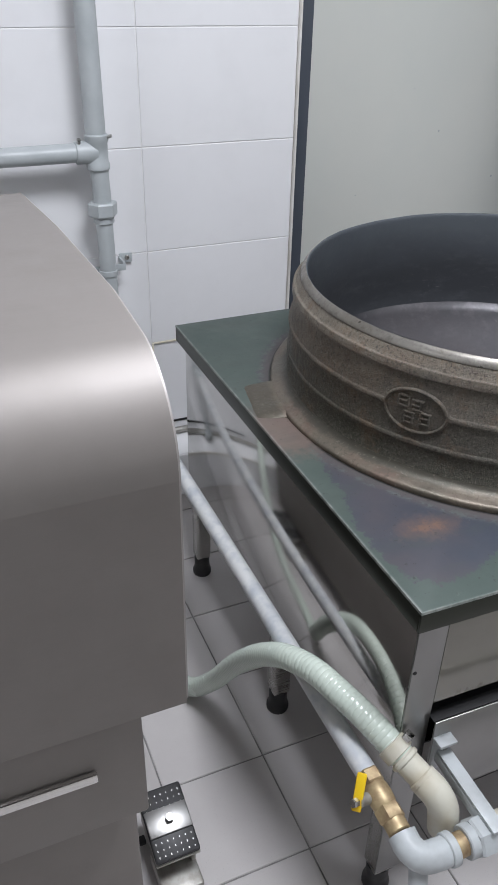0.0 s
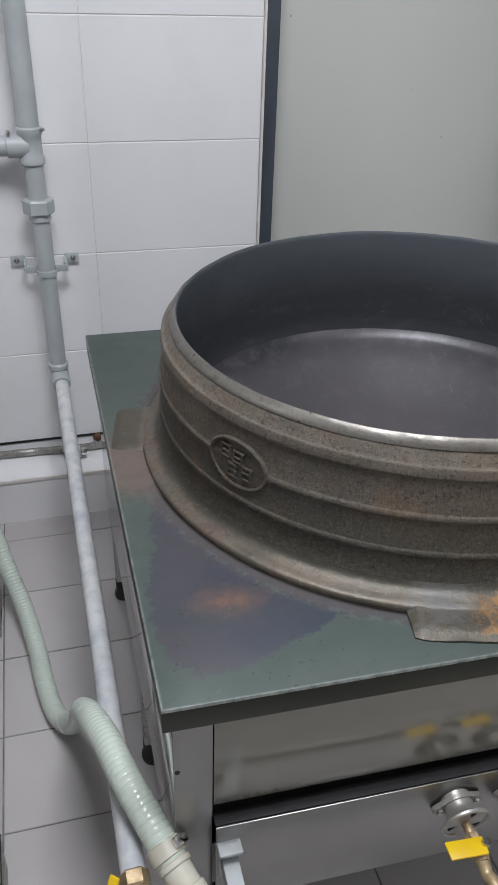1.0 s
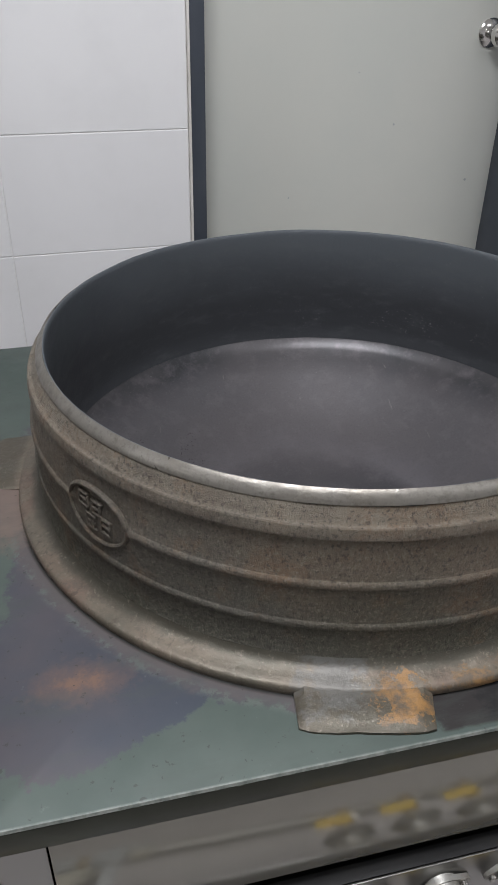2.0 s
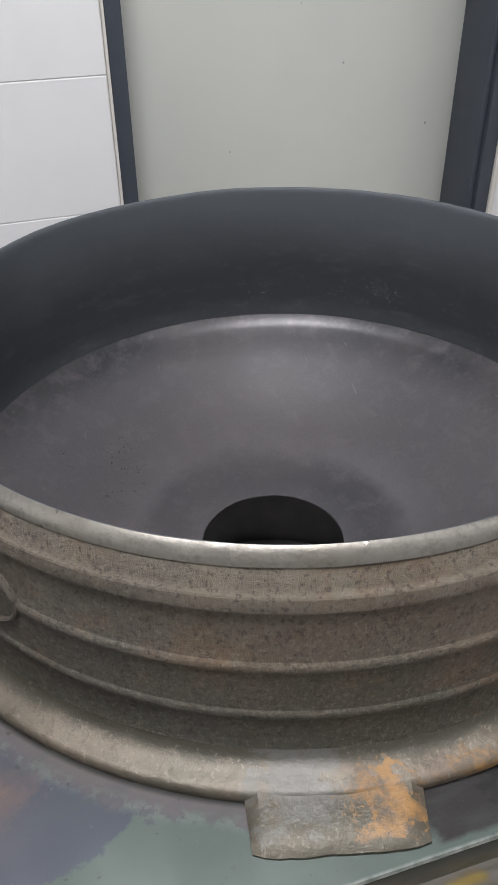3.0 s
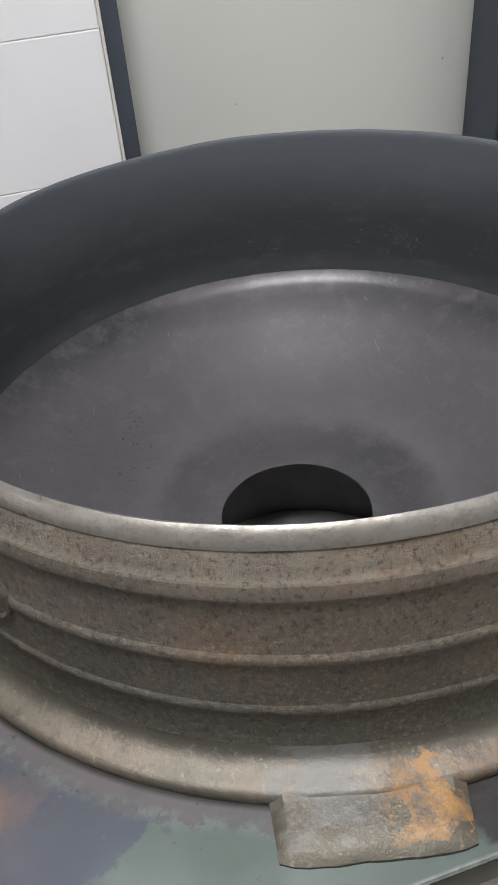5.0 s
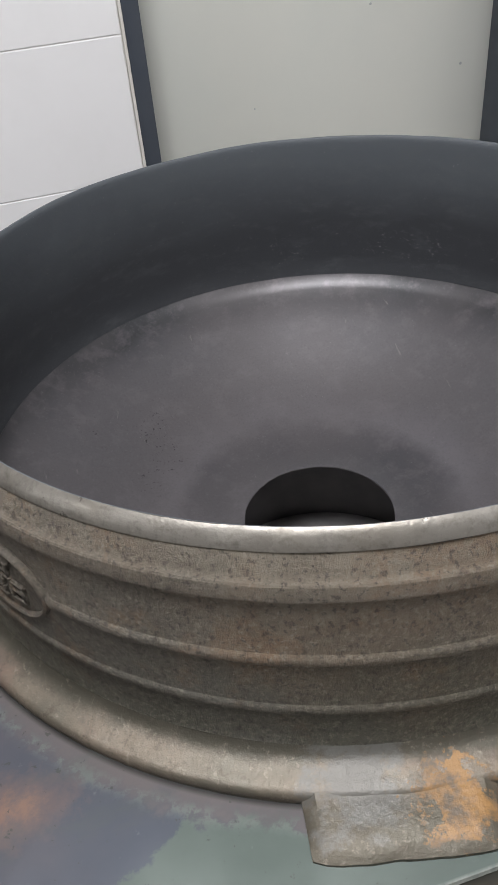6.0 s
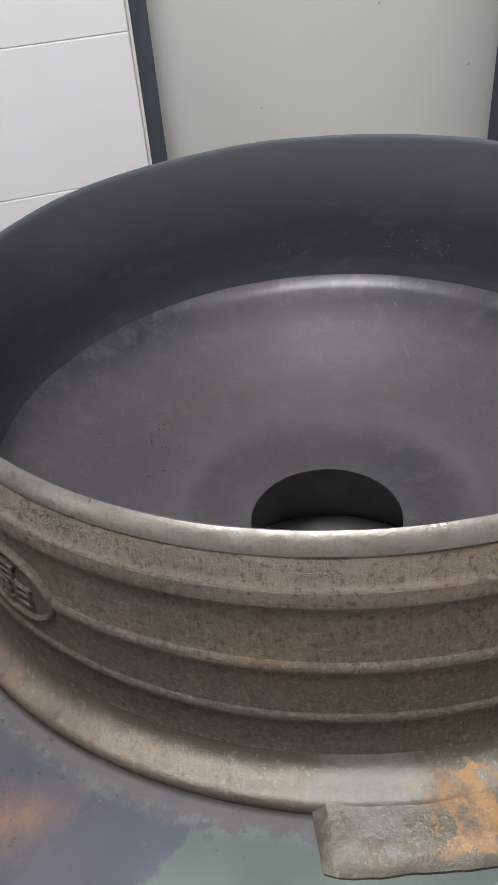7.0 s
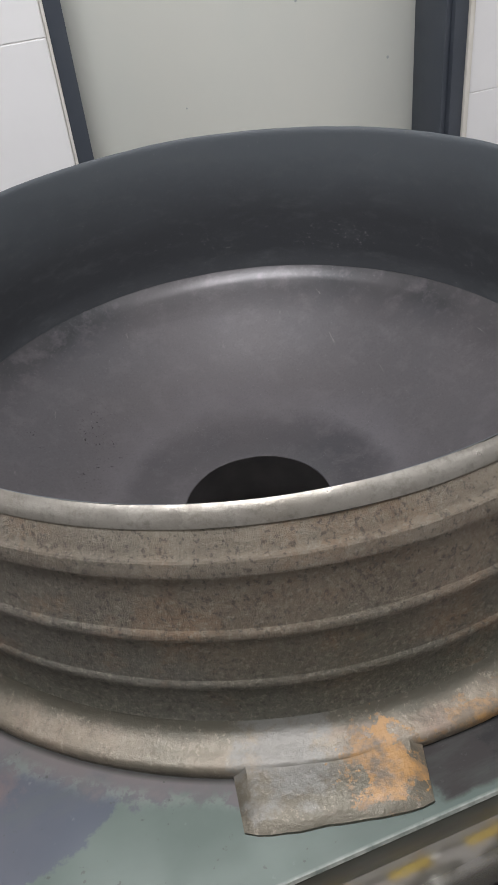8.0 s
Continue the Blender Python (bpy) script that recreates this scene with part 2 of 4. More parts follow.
def flange_iron():
    """Pale worn flange, oily dark towards the wall, rusted orange over the front lug."""
    k = Mat("worn_flange_iron", (0.3, 0.27, 0.23), 0.42, 0.45)
    fine = k.noise(140, 6, 0.75)
    big = k.noise(9, 5, 0.6)
    base = k.ramp(big, (0.36, (0.116, 0.106, 0.084)), (0.5, (0.168, 0.141, 0.110)), (0.64, (0.178, 0.124, 0.098)))
    base = k.mix(k.ramp(fine, (0.50, 0.0), (0.64, 0.6)), base, (0.13, 0.112, 0.088))
    base = k.mix(k.ramp(k.noise(36, 6, 0.75), (0.54, 0.0), (0.66, 0.55)), base, (0.105, 0.098, 0.08))
    wob = k.math("SUBTRACT", k.noise(48, 6, 0.75), 0.5)
    slow = k.math("SUBTRACT", k.noise(13, 4, 0.6), 0.5)
    r = k.dist(CX, CY, 0.66, 1, 1, 0)
    oil = k.ramp(k.math("ADD", r, k.math("ADD", k.math("MULTIPLY", wob, 0.022), k.math("MULTIPLY", slow, 0.020))), (0.397, 1.0), (0.406, 0.0))
    base = k.mix(oil, base, (0.075, 0.07, 0.055))
    base = k.mix(k.ramp(k.math("ADD", r, k.math("MULTIPLY", wob, 0.02)), (0.420, 0.0), (0.430, 0.85)), base, (0.082, 0.074, 0.056))
    base = k.mix(k.ramp(k.noise(110, 5, 0.75), (0.545, 0.0), (0.64, 0.6)), base, (0.085, 0.072, 0.056))
    base = k.mix(k.ramp(k.noise(150, 5, 0.75, k.scaled((1.2, 1, 1))), (0.57, 0.0), (0.68, 0.4)), base, (0.32, 0.28, 0.23))
    grey = k.ramp(k.math("ADD", k.dist(1.072, 0.788, 0.66, 18, 20, 0), k.math("MULTIPLY", wob, 2.2)), (0.45, 0.85), (0.8, 0.0))
    base = k.mix(grey, base, (0.135, 0.133, 0.125))
    w = k.math("MULTIPLY", wob, 3.0)
    tab = k.ramp(k.math("ADD", k.dist(1.128, 0.752, 0.66, 20, 17, 0), w), (0.42, 1.0), (0.54, 0.0))
    tab2 = k.ramp(k.math("ADD", k.dist(1.215, 0.755, 0.66, 11, 38, 0), w), (0.25, 0.8), (0.5, 0.0))
    both = k.math("MAXIMUM", tab, tab2)
    rust = k.ramp(k.noise(60, 6, 0.7), (0.42, (0.27, 0.145, 0.05)), (0.50, (0.20, 0.115, 0.05)), (0.60, (0.105, 0.078, 0.052)))
    k.color(k.mix(both, base, rust))
    k.put(k.b.inputs["Metallic"], k.math("SUBTRACT", 0.45, k.math("MULTIPLY", both, 0.45), True))
    k.rough(k.ramp(big, (0.3, 0.36), (0.7, 0.54)))
    k.bump(k.math("ADD", fine, k.math("MULTIPLY", k.noise(32, 5), 2.2)), 0.4, 0.002)
    return k.m


def inner_iron():
    """Inner wall: oily blue-black seasoning, lighter above with reflected light put into the colour, scuffed bright
    near its foot.
    """
    k = Mat("seasoned_inner_wall", (0.03, 0.033, 0.037), 0.45, 0.0)
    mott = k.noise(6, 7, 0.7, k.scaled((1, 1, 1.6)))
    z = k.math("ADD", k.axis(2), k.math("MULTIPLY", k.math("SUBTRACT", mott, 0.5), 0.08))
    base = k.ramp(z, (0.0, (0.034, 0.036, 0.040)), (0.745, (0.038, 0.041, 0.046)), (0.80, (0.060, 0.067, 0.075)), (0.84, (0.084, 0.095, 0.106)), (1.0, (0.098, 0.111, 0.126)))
    smear = k.noise(24, 6, 0.7, k.scaled((1, 1, 2.5)))
    base = k.mix(k.ramp(smear, (0.52, 0.0), (0.70, 0.28)), base, (0.10, 0.108, 0.112))
    low = k.ramp(k.axis(2), (0.685, 0.0), (0.70, 1.0), (0.725, 1.0), (0.745, 0.0))
    patch = k.math("MULTIPLY", k.ramp(k.noise(14, 3), (0.50, 0.0), (0.58, 1.0)), k.ramp(k.dist(1.44, 1.46, 0.72, 3.2, 3.2, 1), (0.5, 1.0), (0.95, 0.0)))
    chip = k.ramp(k.noise(130, 6, 0.8, k.scaled((1, 1, 1.8))), (0.585, 0.0), (0.66, 0.7))
    base = k.mix(k.math("MULTIPLY", k.math("MULTIPLY", chip, patch), low), base, (0.30, 0.295, 0.29))
    base = k.mix(k.ramp(k.noise(380, 3, 0.6), (0.70, 0.0), (0.75, 0.7)), base, (0.26, 0.26, 0.26))
    k.color(base)
    k.rough(k.ramp(mott, (0.3, 0.34), (0.7, 0.5)))
    k.bump(k.math("ADD", k.noise(60, 6, 0.7), k.math("MULTIPLY", k.noise(9, 4), 2.0)), 0.4, 0.002)
    return k.m


def bowl_iron():
    """Bowl: grey, faintly violet seasoned iron with a darker ring round the hole, grain, scratches and black chips."""
    k = Mat("seasoned_bowl_iron", (0.1, 0.096, 0.1), 0.4, 0.35)
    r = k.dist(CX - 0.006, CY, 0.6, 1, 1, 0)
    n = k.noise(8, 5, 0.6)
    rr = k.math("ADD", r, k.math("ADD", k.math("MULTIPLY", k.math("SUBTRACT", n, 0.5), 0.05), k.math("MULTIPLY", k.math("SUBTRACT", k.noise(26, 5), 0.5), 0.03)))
    # Outer stops meet the wall's black tone and paint shade over the lip.
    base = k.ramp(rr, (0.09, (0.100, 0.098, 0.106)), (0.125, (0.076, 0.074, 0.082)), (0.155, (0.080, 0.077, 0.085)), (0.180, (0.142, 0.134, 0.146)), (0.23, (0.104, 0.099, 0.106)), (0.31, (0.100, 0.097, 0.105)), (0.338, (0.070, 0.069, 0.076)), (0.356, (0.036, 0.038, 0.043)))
    base = k.mix(k.ramp(k.noise(4, 4), (0.42, 0.0), (0.62, 0.55)), base, (0.118, 0.108, 0.113))
    grain = k.noise(330, 5, 0.8)
    base = k.mix(k.ramp(grain, (0.50, 0.0), (0.70, 0.4)), base, (0.055, 0.053, 0.057))
    base = k.mix(k.ramp(k.noise(260, 5, 0.8, k.scaled((1.1, 0.9, 1))), (0.58, 0.0), (0.74, 0.6)), base, (0.19, 0.18, 0.19))
    base = k.mix(k.ramp(k.noise(30, 6, 0.75), (0.50, 0.0), (0.70, 0.55)), base, (0.15, 0.138, 0.148))
    near = k.ramp(k.dist(1.025, 1.335, 0.6, 7.5, 9, 0), (0.3, 1.0), (0.8, 0.0))
    pit = k.ramp(k.noise(210, 4, 0.7), (0.615, 0.0), (0.635, 1.0))
    base = k.mix(k.math("MULTIPLY", k.math("MULTIPLY", pit, near), k.ramp(k.noise(16, 3), (0.5, 0.0), (0.56, 1.0))), base, (0.018, 0.017, 0.018))
    scratch = k.noise(60, 4, 0.6, k.scaled((3.0, 0.25, 1)))
    base = k.mix(k.ramp(scratch, (0.70, 0.0), (0.74, 0.5)), base, (0.22, 0.205, 0.20))
    base = k.mix(k.ramp(k.noise(620, 2, 0.5), (0.795, 0.0), (0.815, 1.0)), base, (0.5, 0.5, 0.5))
    k.color(base)
    k.rough(k.ramp(k.math("ADD", r, k.math("MULTIPLY", k.noise(40, 5), 0.03)), (0.30, 0.37), (0.35, 0.36)))
    k.bump(k.math("ADD", k.math("ADD", k.noise(190, 5, 0.75), k.noise(24, 4)), k.math("MULTIPLY", k.noise(7, 3), 3.0)), 0.16, 0.0014)
    return k.m


def painted(name, a, b, rough=0.4, scale=12, metal=0.0):
    k = Mat(name, a, rough, metal)
    k.color(k.mix(k.ramp(k.noise(scale, 5), (0.4, 0.0), (0.7, 1.0)), a, b))
    k.rough(k.ramp(k.noise(scale * 2, 4), (0.3, rough - 0.06), (0.7, rough + 0.1)))
    k.bump(k.noise(scale * 9, 3), 0.08, 0.0008)
    return k.m


M = {
    "tile": white_tile(), "grout": grout(), "floor": floor_tile(), "fgrout": floor_grout(),
    "steel": steel("brushed_steel"), "panel": steel("satin_steel", (0.31, 0.307, 0.30), 0.34, (1.0, 1.0, 60.0), 0.15), "mirror": steel("polished_steel", (0.60, 0.59, 0.575), 0.11, (1.0, 1.0, 30.0), 0.25),
    "machine": steel("machine_steel", (0.235, 0.216, 0.202), 0.56, (1.0, 60.0, 60.0), 0.2, 0.45),
    "end": steel("satin_end_steel", (0.38, 0.36, 0.34), 0.5, (1.0, 60.0, 1.0), 0.2, 0.3), "fascia": fascia_steel(),
    "top": table_top(), "lip": steel("dark_steel_edge", (0.062, 0.066, 0.056), 0.42, (1, 1, 20.0), 0.4),
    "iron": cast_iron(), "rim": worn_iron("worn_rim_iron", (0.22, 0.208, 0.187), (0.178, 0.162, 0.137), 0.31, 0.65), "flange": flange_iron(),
    "inner": inner_iron(), "bowl": bowl_iron(), "pit": painted("sooty_iron", (0.13, 0.125, 0.125), (0.17, 0.16, 0.16), 0.55, 30),
    "jamb": painted("dark_grey_paint", (0.05, 0.06, 0.078), (0.06, 0.07, 0.088), 0.42, 10),
    "leaf": painted("pale_door_paint", (0.66, 0.67, 0.625), (0.63, 0.65, 0.61), 0.36, 4),
    "trim": painted("cream_trim", (0.72, 0.70, 0.66), (0.62, 0.59, 0.53), 0.5, 14),
    "pipe": painted("grey_pipe_paint", (0.44, 0.47, 0.48), (0.38, 0.41, 0.42), 0.38, 16),
    "wpipe": painted("white_pipe_paint", (0.66, 0.67, 0.665), (0.46, 0.49, 0.53), 0.42, 32),
    "pvc": painted("cream_plastic", (0.58, 0.565, 0.48), (0.50, 0.46, 0.36), 0.35, 24),
    "hose": painted("green_white_hose", (0.60, 0.67, 0.59), (0.55, 0.62, 0.55), 0.2, 14),
    "brass": painted("aged_brass", (0.46, 0.36, 0.21), (0.29, 0.20, 0.115), 0.46, 60, 0.5),
    "galv": painted("white_galvanised", (0.46, 0.49, 0.50), (0.36, 0.375, 0.38), 0.42, 25),
    "yellow": painted("yellow_enamel", (0.80, 0.55, 0.01), (0.74, 0.46, 0.01), 0.35, 30),
    "alu": painted("cast_aluminium", (0.44, 0.435, 0.41), (0.30, 0.28, 0.25), 0.46, 40, 0.7),
    "black": painted("black_rubber", (0.018, 0.018, 0.02), (0.03, 0.03, 0.03), 0.5, 30),
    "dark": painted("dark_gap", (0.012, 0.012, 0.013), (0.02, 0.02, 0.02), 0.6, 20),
    "chrome": steel("chrome", (0.7, 0.69, 0.67), 0.16, (1, 1, 1), 0.15),
    "caulk": painted("yellowed_sealant", (0.62, 0.56, 0.42), (0.72, 0.69, 0.60), 0.5, 18), "rust": painted("rust_brown", (0.10, 0.05, 0.03), (0.18, 0.09, 0.05), 0.8, 60),
    "sumpplate": painted("ash_grey_iron", (0.34, 0.33, 0.33), (0.27, 0.26, 0.26), 0.5, 40),
    "plaster": painted("white_plaster", (0.82, 0.82, 0.81), (0.78, 0.78, 0.77), 0.8, 5),
}


# ---- mesh helpers ----
def obj(name, bm, mat, parent=None, label="", smooth=True):
    me = bpy.data.meshes.new(name)
    bmesh.ops.recalc_face_normals(bm, faces=bm.faces)
    bm.to_mesh(me)
    bm.free()
    for p in me.polygons:
        p.use_smooth = smooth
    if smooth:
        me.set_sharp_from_angle(angle=radians(35))
    me.materials.append(M[mat])
    ob = new(name, me)
    ob.parent = parent
    if label:
        ob["label"] = label
    return ob


def part(name, bm, mat, parent, label=""):
    return obj(name, bm, mat, parent, label)


def thing(name, label, category, group="", kind=""):
    return tagged(new(name), label, category, group, kind)


def box(x0, y0, z0, x1, y1, z1, bev=0.002, seg=2, bm=None):
    bm = bm or bmesh.new()
    r = bmesh.ops.create_cube(bm, size=1, matrix=Matrix.Translation(((x0 + x1) / 2, (y0 + y1) / 2, (z0 + z1) / 2)) @ Matrix.Diagonal((x1 - x0, y1 - y0, z1 - z0, 1)))
    if bev:
        es = list({e for v in r["verts"] for e in v.link_edges})
        bmesh.ops.bevel(bm, geom=es, offset=bev, segments=seg, affect="EDGES", profile=0.5)
    return bm


def turn(bm, m):
    bmesh.ops.transform(bm, matrix=m, verts=bm.verts)
    return bm


def lathe(profile, n=48, m=None, closed=False, bm=None, wob=None):
    """Turns a profile of (radius, height) about z. wob(a, r, z) returns a shifted (r, z)."""
    bm = bm or bmesh.new()
    rings = []
    for r, z in profile:
        ring = []
        for i in range(n):
            a = 2 * math.pi * i / n
            rr, zz = wob(a, r, z) if wob else (r, z)
            v = Vector((rr * math.cos(a), rr * math.sin(a), zz))
            ring.append(bm.verts.new(m @ v if m else v))
        rings.append(ring)
    pairs = list(zip(rings[:-1], rings[1:]))
    if closed:
        pairs.append((rings[-1], rings[0]))
    for a, b in pairs:
        for i in range(n):
            bm.faces.new((a[i], a[(i + 1) % n], b[(i + 1) % n], b[i]))
    return bm


def solid(profile, n=24, m=None, bm=None):
    """A turned solid with closed ends."""
    bm = bm or bmesh.new()
    before = len(bm.verts)
    lathe(profile, n, m, bm=bm)
    bm.verts.ensure_lookup_table()
    bm.faces.new([bm.verts[before + i] for i in range(n)][::-1])
    bm.faces.new([bm.verts[len(bm.verts) - n + i] for i in range(n)])
    return bm


def along(a, b):
    """The pose whose z runs from a to b."""
    a, b = Vector(a), Vector(b)
    return Matrix.Translation(a) @ (b - a).to_track_quat("Z", "Y").to_matrix().to_4x4()


def rod(a, b, r, n=20, bev=0.0015, bm=None):
    length = (Vector(b) - Vector(a)).length
    return solid([(r - bev, 0), (r, bev), (r, length - bev), (r - bev, length)], n, along(a, b), bm)


def smooth_path(pts, step):
    """Points of a Catmull-Rom curve through pts, about step apart."""
    p = [Vector(q) for q in pts]
    p = [2 * p[0] - p[1]] + p + [2 * p[-1] - p[-2]]
    out = []
    for i in range(1, len(p) - 2):
        k = max(2, int((p[i + 1] - p[i]).length / step))
        for j in range(k):
            t = j / k
            out.append(0.5 * (2 * p[i] + (p[i + 1] - p[i - 1]) * t + (2 * p[i - 1] - 5 * p[i] + 4 * p[i + 1] - p[i + 2]) * t * t + (3 * p[i] - p[i - 1] - 3 * p[i + 1] + p[i + 2]) * t ** 3))
    return out + [p[-2]]


def sweep(path, radius, n=16, bm=None):
    """A tube along the points; radius is a number or a function of the index."""
    bm = bm or bmesh.new()
    path = [Vector(p) for p in path]
    up = Vector((0.13, 0.2, 1)).normalized()
    rings = []
    for i, p in enumerate(path):
        d = (path[min(i + 1, len(path) - 1)] - path[max(i - 1, 0)]).normalized()
        s = d.cross(up).normalized()
        up = s.cross(d).normalized()
        r = radius(i) if callable(radius) else radius
        rings.append([bm.verts.new(p + r * (math.cos(2 * math.pi * k / n) * s + math.sin(2 * math.pi * k / n) * up)) for k in range(n)])
    for a, b in zip(rings[:-1], rings[1:]):
        for k in range(n):
            bm.faces.new((a[k], a[(k + 1) % n], b[(k + 1) % n], b[k]))
    bm.faces.new(rings[0][::-1])
    bm.faces.new(rings[-1])
    return bm


def hexnut(a, b, r, bm=None):
    length = (Vector(b) - Vector(a)).length
    return solid([(r * 0.9, 0), (r, length * 0.12), (r, length * 0.88), (r * 0.9, length)], 6, along(a, b), bm)


def prism(outline, x0, x1, bm=None):
    """A (y, z) outline drawn out along x."""
    bm = bm or bmesh.new()
    a = [bm.verts.new((x0, y, z)) for y, z in outline]
    b = [bm.verts.new((x1, y, z)) for y, z in outline]
    n = len(outline)
    for i in range(n):
        bm.faces.new((a[i], a[(i + 1) % n], b[(i + 1) % n], b[i]))
    bm.faces.new(a)
    bm.faces.new(b[::-1])
    return bm


# ---- the room ----
XW, YN, YS, ZC = -2.3, 2.039, -2.2, 2.4
XE = 3.2
floor = tagged(obj("floor", box(XW, YS, -0.12, XE, 2.6, -0.0025, 0), "fgrout", smooth=False), "grey square floor tiles with dark joints", "floor", kind="structure")
tagged(obj("ceiling", box(XW - 0.1, YS - 0.1, ZC, XE + 0.1, 2.7, ZC + 0.1, 0), "plaster", smooth=False), "plain white ceiling", "ceiling", kind="structure")
wall_n = tagged(obj("wall_north", box(XW, YN + 0.003, 0, 1.187, YN + 0.16, ZC, 0), "grout", smooth=False), "wall of large glossy white tiles", "wall", kind="structure")
wall_ne = tagged(obj("wall_north_east", box(2.066, YN + 0.003, 0, XE, YN + 0.16, ZC, 0), "grout", smooth=False), "white tiled wall beside the door", "wall", kind="structure")
tagged(obj("wall_lintel", box(1.187, YN + 0.003, 2.09, 2.066, YN + 0.16, ZC, 0), "plaster", smooth=False), "white wall above the door", "wall", kind="structure")
tagged(obj("wall_behind_door", box(1.0, 2.5, 0, 2.3, 2.6, ZC, 0), "plaster", smooth=False), "plain white wall", "wall", kind="structure")
for nm, b in (("wall_west", (XW - 0.1, YS, 0, XW, 2.2, ZC)), ("wall_east", (XE, YS, 0, XE + 0.1, 2.2, ZC)), ("wall_south", (XW, YS - 0.1, 0, XE, YS, ZC))):
    tagged(obj(nm, box(*b, 0), "plaster", smooth=False), "plain white wall", "wall", kind="structure")

# door: dark frame, pale leaf set back in it
door = thing("door_1", "closed pale grey-green door in a dark grey frame", "door", kind="structure")
part("jamb", box(1.193, 2.036, 0, 1.224, 2.20, 2.06, 0.002), "jamb", door)
part("jamb", box(2.020, 2.036, 0, 2.053, 2.20, 2.06, 0.002), "jamb", door)
part("stop", box(2.005, 2.048, 0, 2.0195, 2.168, 2.045, 0.002), "jamb", door)
part("head", box(1.193, 2.036, 2.0605, 2.053, 2.20, 2.09, 0.002), "jamb", door)
part("trim", box(1.1876, 2.030, 0, 1.1925, 2.055, 2.09, 0.002), "trim", door, "cream sealant strip")
part("trim", box(2.0535, 2.030, 0, 2.0655, 2.055, 2.09, 0.002), "trim", door, "cream sealant strip")
leaf = part("leaf", box(1.2265, 2.170, 0.006, 2.0175, 2.208, 2.055, 0.002), "leaf", door)
knob = part("knob", solid([(0.031, 0), (0.032, 0.004), (0.028, 0.008), (0.014, 0.011), (0.012, 0.028), (0.017, 0.036), (0.0255, 0.044), (0.0285, 0.056), (0.026, 0.066), (0.017, 0.072), (0.004, 0.0735)], 28, along((1.945, 2.170, 1.10), (1.945, 2.0, 1.10))), "chrome", door, "round polished steel knob")
for x, z, r in ((1.722, 0.903, 0.0028), (1.940, 0.761, 0.0034), (1.289, 1.18, 0.003), (1.46, 0.74, 0.002), (1.62, 1.02, 0.0018)):
    part("speck", solid([(r, 0), (r * 0.7, 0.0012)], 7, along((x, 2.170, z), (x, 2.1, z))), "pipe", leaf, "grey speck")


# low tiled plinth along the wall
plinth = tagged(obj("baseboard", prism([(1.935, 0), (1.935, 0.13), (1.938, 0.134), (YN, 0.154), (YN, 0)], XW, 0.792), "tile"), "low white tiled plinth along the wall", "plinth", kind="structure")
part("slab", prism([(1.932, 0), (1.932, 0.131), (1.936, 0.136), (YN, 0.156), (YN, 0)], 0.7955, 1.18), "tile", plinth)
part("edge_strip", box(XW, 1.9325, 0.124, 0.792, 1.9375, 0.1345, 0.001), "trim", plinth)


part("stained_joint", box(0.7915, YN - 0.0035, 0.186, 0.7955, YN + 0.002, 0.436, 0.001), "caulk", wall_n, "yellowed sealant joint")
part("stained_joint", box(0.796, YN - 0.0035, 0.432, 1.17, YN + 0.002, 0.4365, 0.001), "caulk", wall_n, "yellowed sealant joint")
part("open_joint", box(0.40, YN - 0.002, 0.1815, 1.17, YN + 0.002, 0.1865, 0), "dark", wall_n)
part("rust_spot", turn(solid([(0.013, 0), (0.009, 0.004), (0.003, 0.006)], 11), Matrix.Translation((0.757, YN - 0.004, 0.176)) @ Matrix.Rotation(radians(90), 4, "X")), "rust", wall_n, "brown rust lump")

# ---- gas stove table ----
TL, TR, TF, TB, TZ = 0.731, 1.671, 0.7205, 1.641, 0.656
stove = thing("stove_table", "stainless steel gas stove table with heat-stained green-grey top", "stove")


def plate_with_hole(x0, x1, y0, y1, z0, z1, r):
    """The top plate, with rounded rim and a round hole for the cauldron."""
    bm = bmesh.new()
    angles = sorted({2 * math.pi * i / 64 for i in range(64)} | {math.atan2(y - CY, x - CX) % (2 * math.pi) for x in (x0, x1) for y in (y0, y1)})
    def rect(a, e):
        c, s = math.cos(a), math.sin(a)
        ts = [((x1 - e if c > 0 else x0 + e) - CX) / c if abs(c) > 1e-9 else 9, ((y1 - e if s > 0 else y0 + e) - CY) / s if abs(s) > 1e-9 else 9]
        t = min(ts)
        return CX + t * c, CY + t * s
    rings = [[bm.verts.new((CX + r * math.cos(a), CY + r * math.sin(a), z)) for a in angles] for z in (z1 - 0.006, z1)]
    for e, z in ((0.003, z1), (0.0008, z1 - 0.0008), (0, z1 - 0.003), (0, z0), (0.003, z0), (0.003, z1 - 0.006)):
        rings.append([bm.verts.new((*rect(a, e), z)) for a in angles])
    n = len(angles)
    for a, b in zip(rings, rings[1:] + rings[:1]):
        for i in range(n):
            bm.faces.new((a[i], a[(i + 1) % n], b[(i + 1) % n], b[i]))
    return bm


top = part("top_plate", plate_with_hole(TL, TR, TF, TB, TZ - 0.004, TZ, 0.405), "top", stove, "green-grey steel top with blue and rust heat stains")
for b in ((TL + 0.0005, TF + 0.0005, 0.6215, TR - 0.0005, TF + 0.0045, TZ - 0.0045), (TL + 0.0005, TB - 0.0045, 0.6215, TR - 0.0005, TB - 0.0005, TZ - 0.0045),
          (TL + 0.0005, TF + 0.005, 0.6215, TL + 0.0045, TB - 0.005, TZ - 0.0045), (TR - 0.0045, TF + 0.005, 0.6215, TR - 0.0005, TB - 0.005, TZ - 0.0045)):
    part("edge_lip", box(*b, 0.0012), "lip", stove, "dark worn folded steel edge")


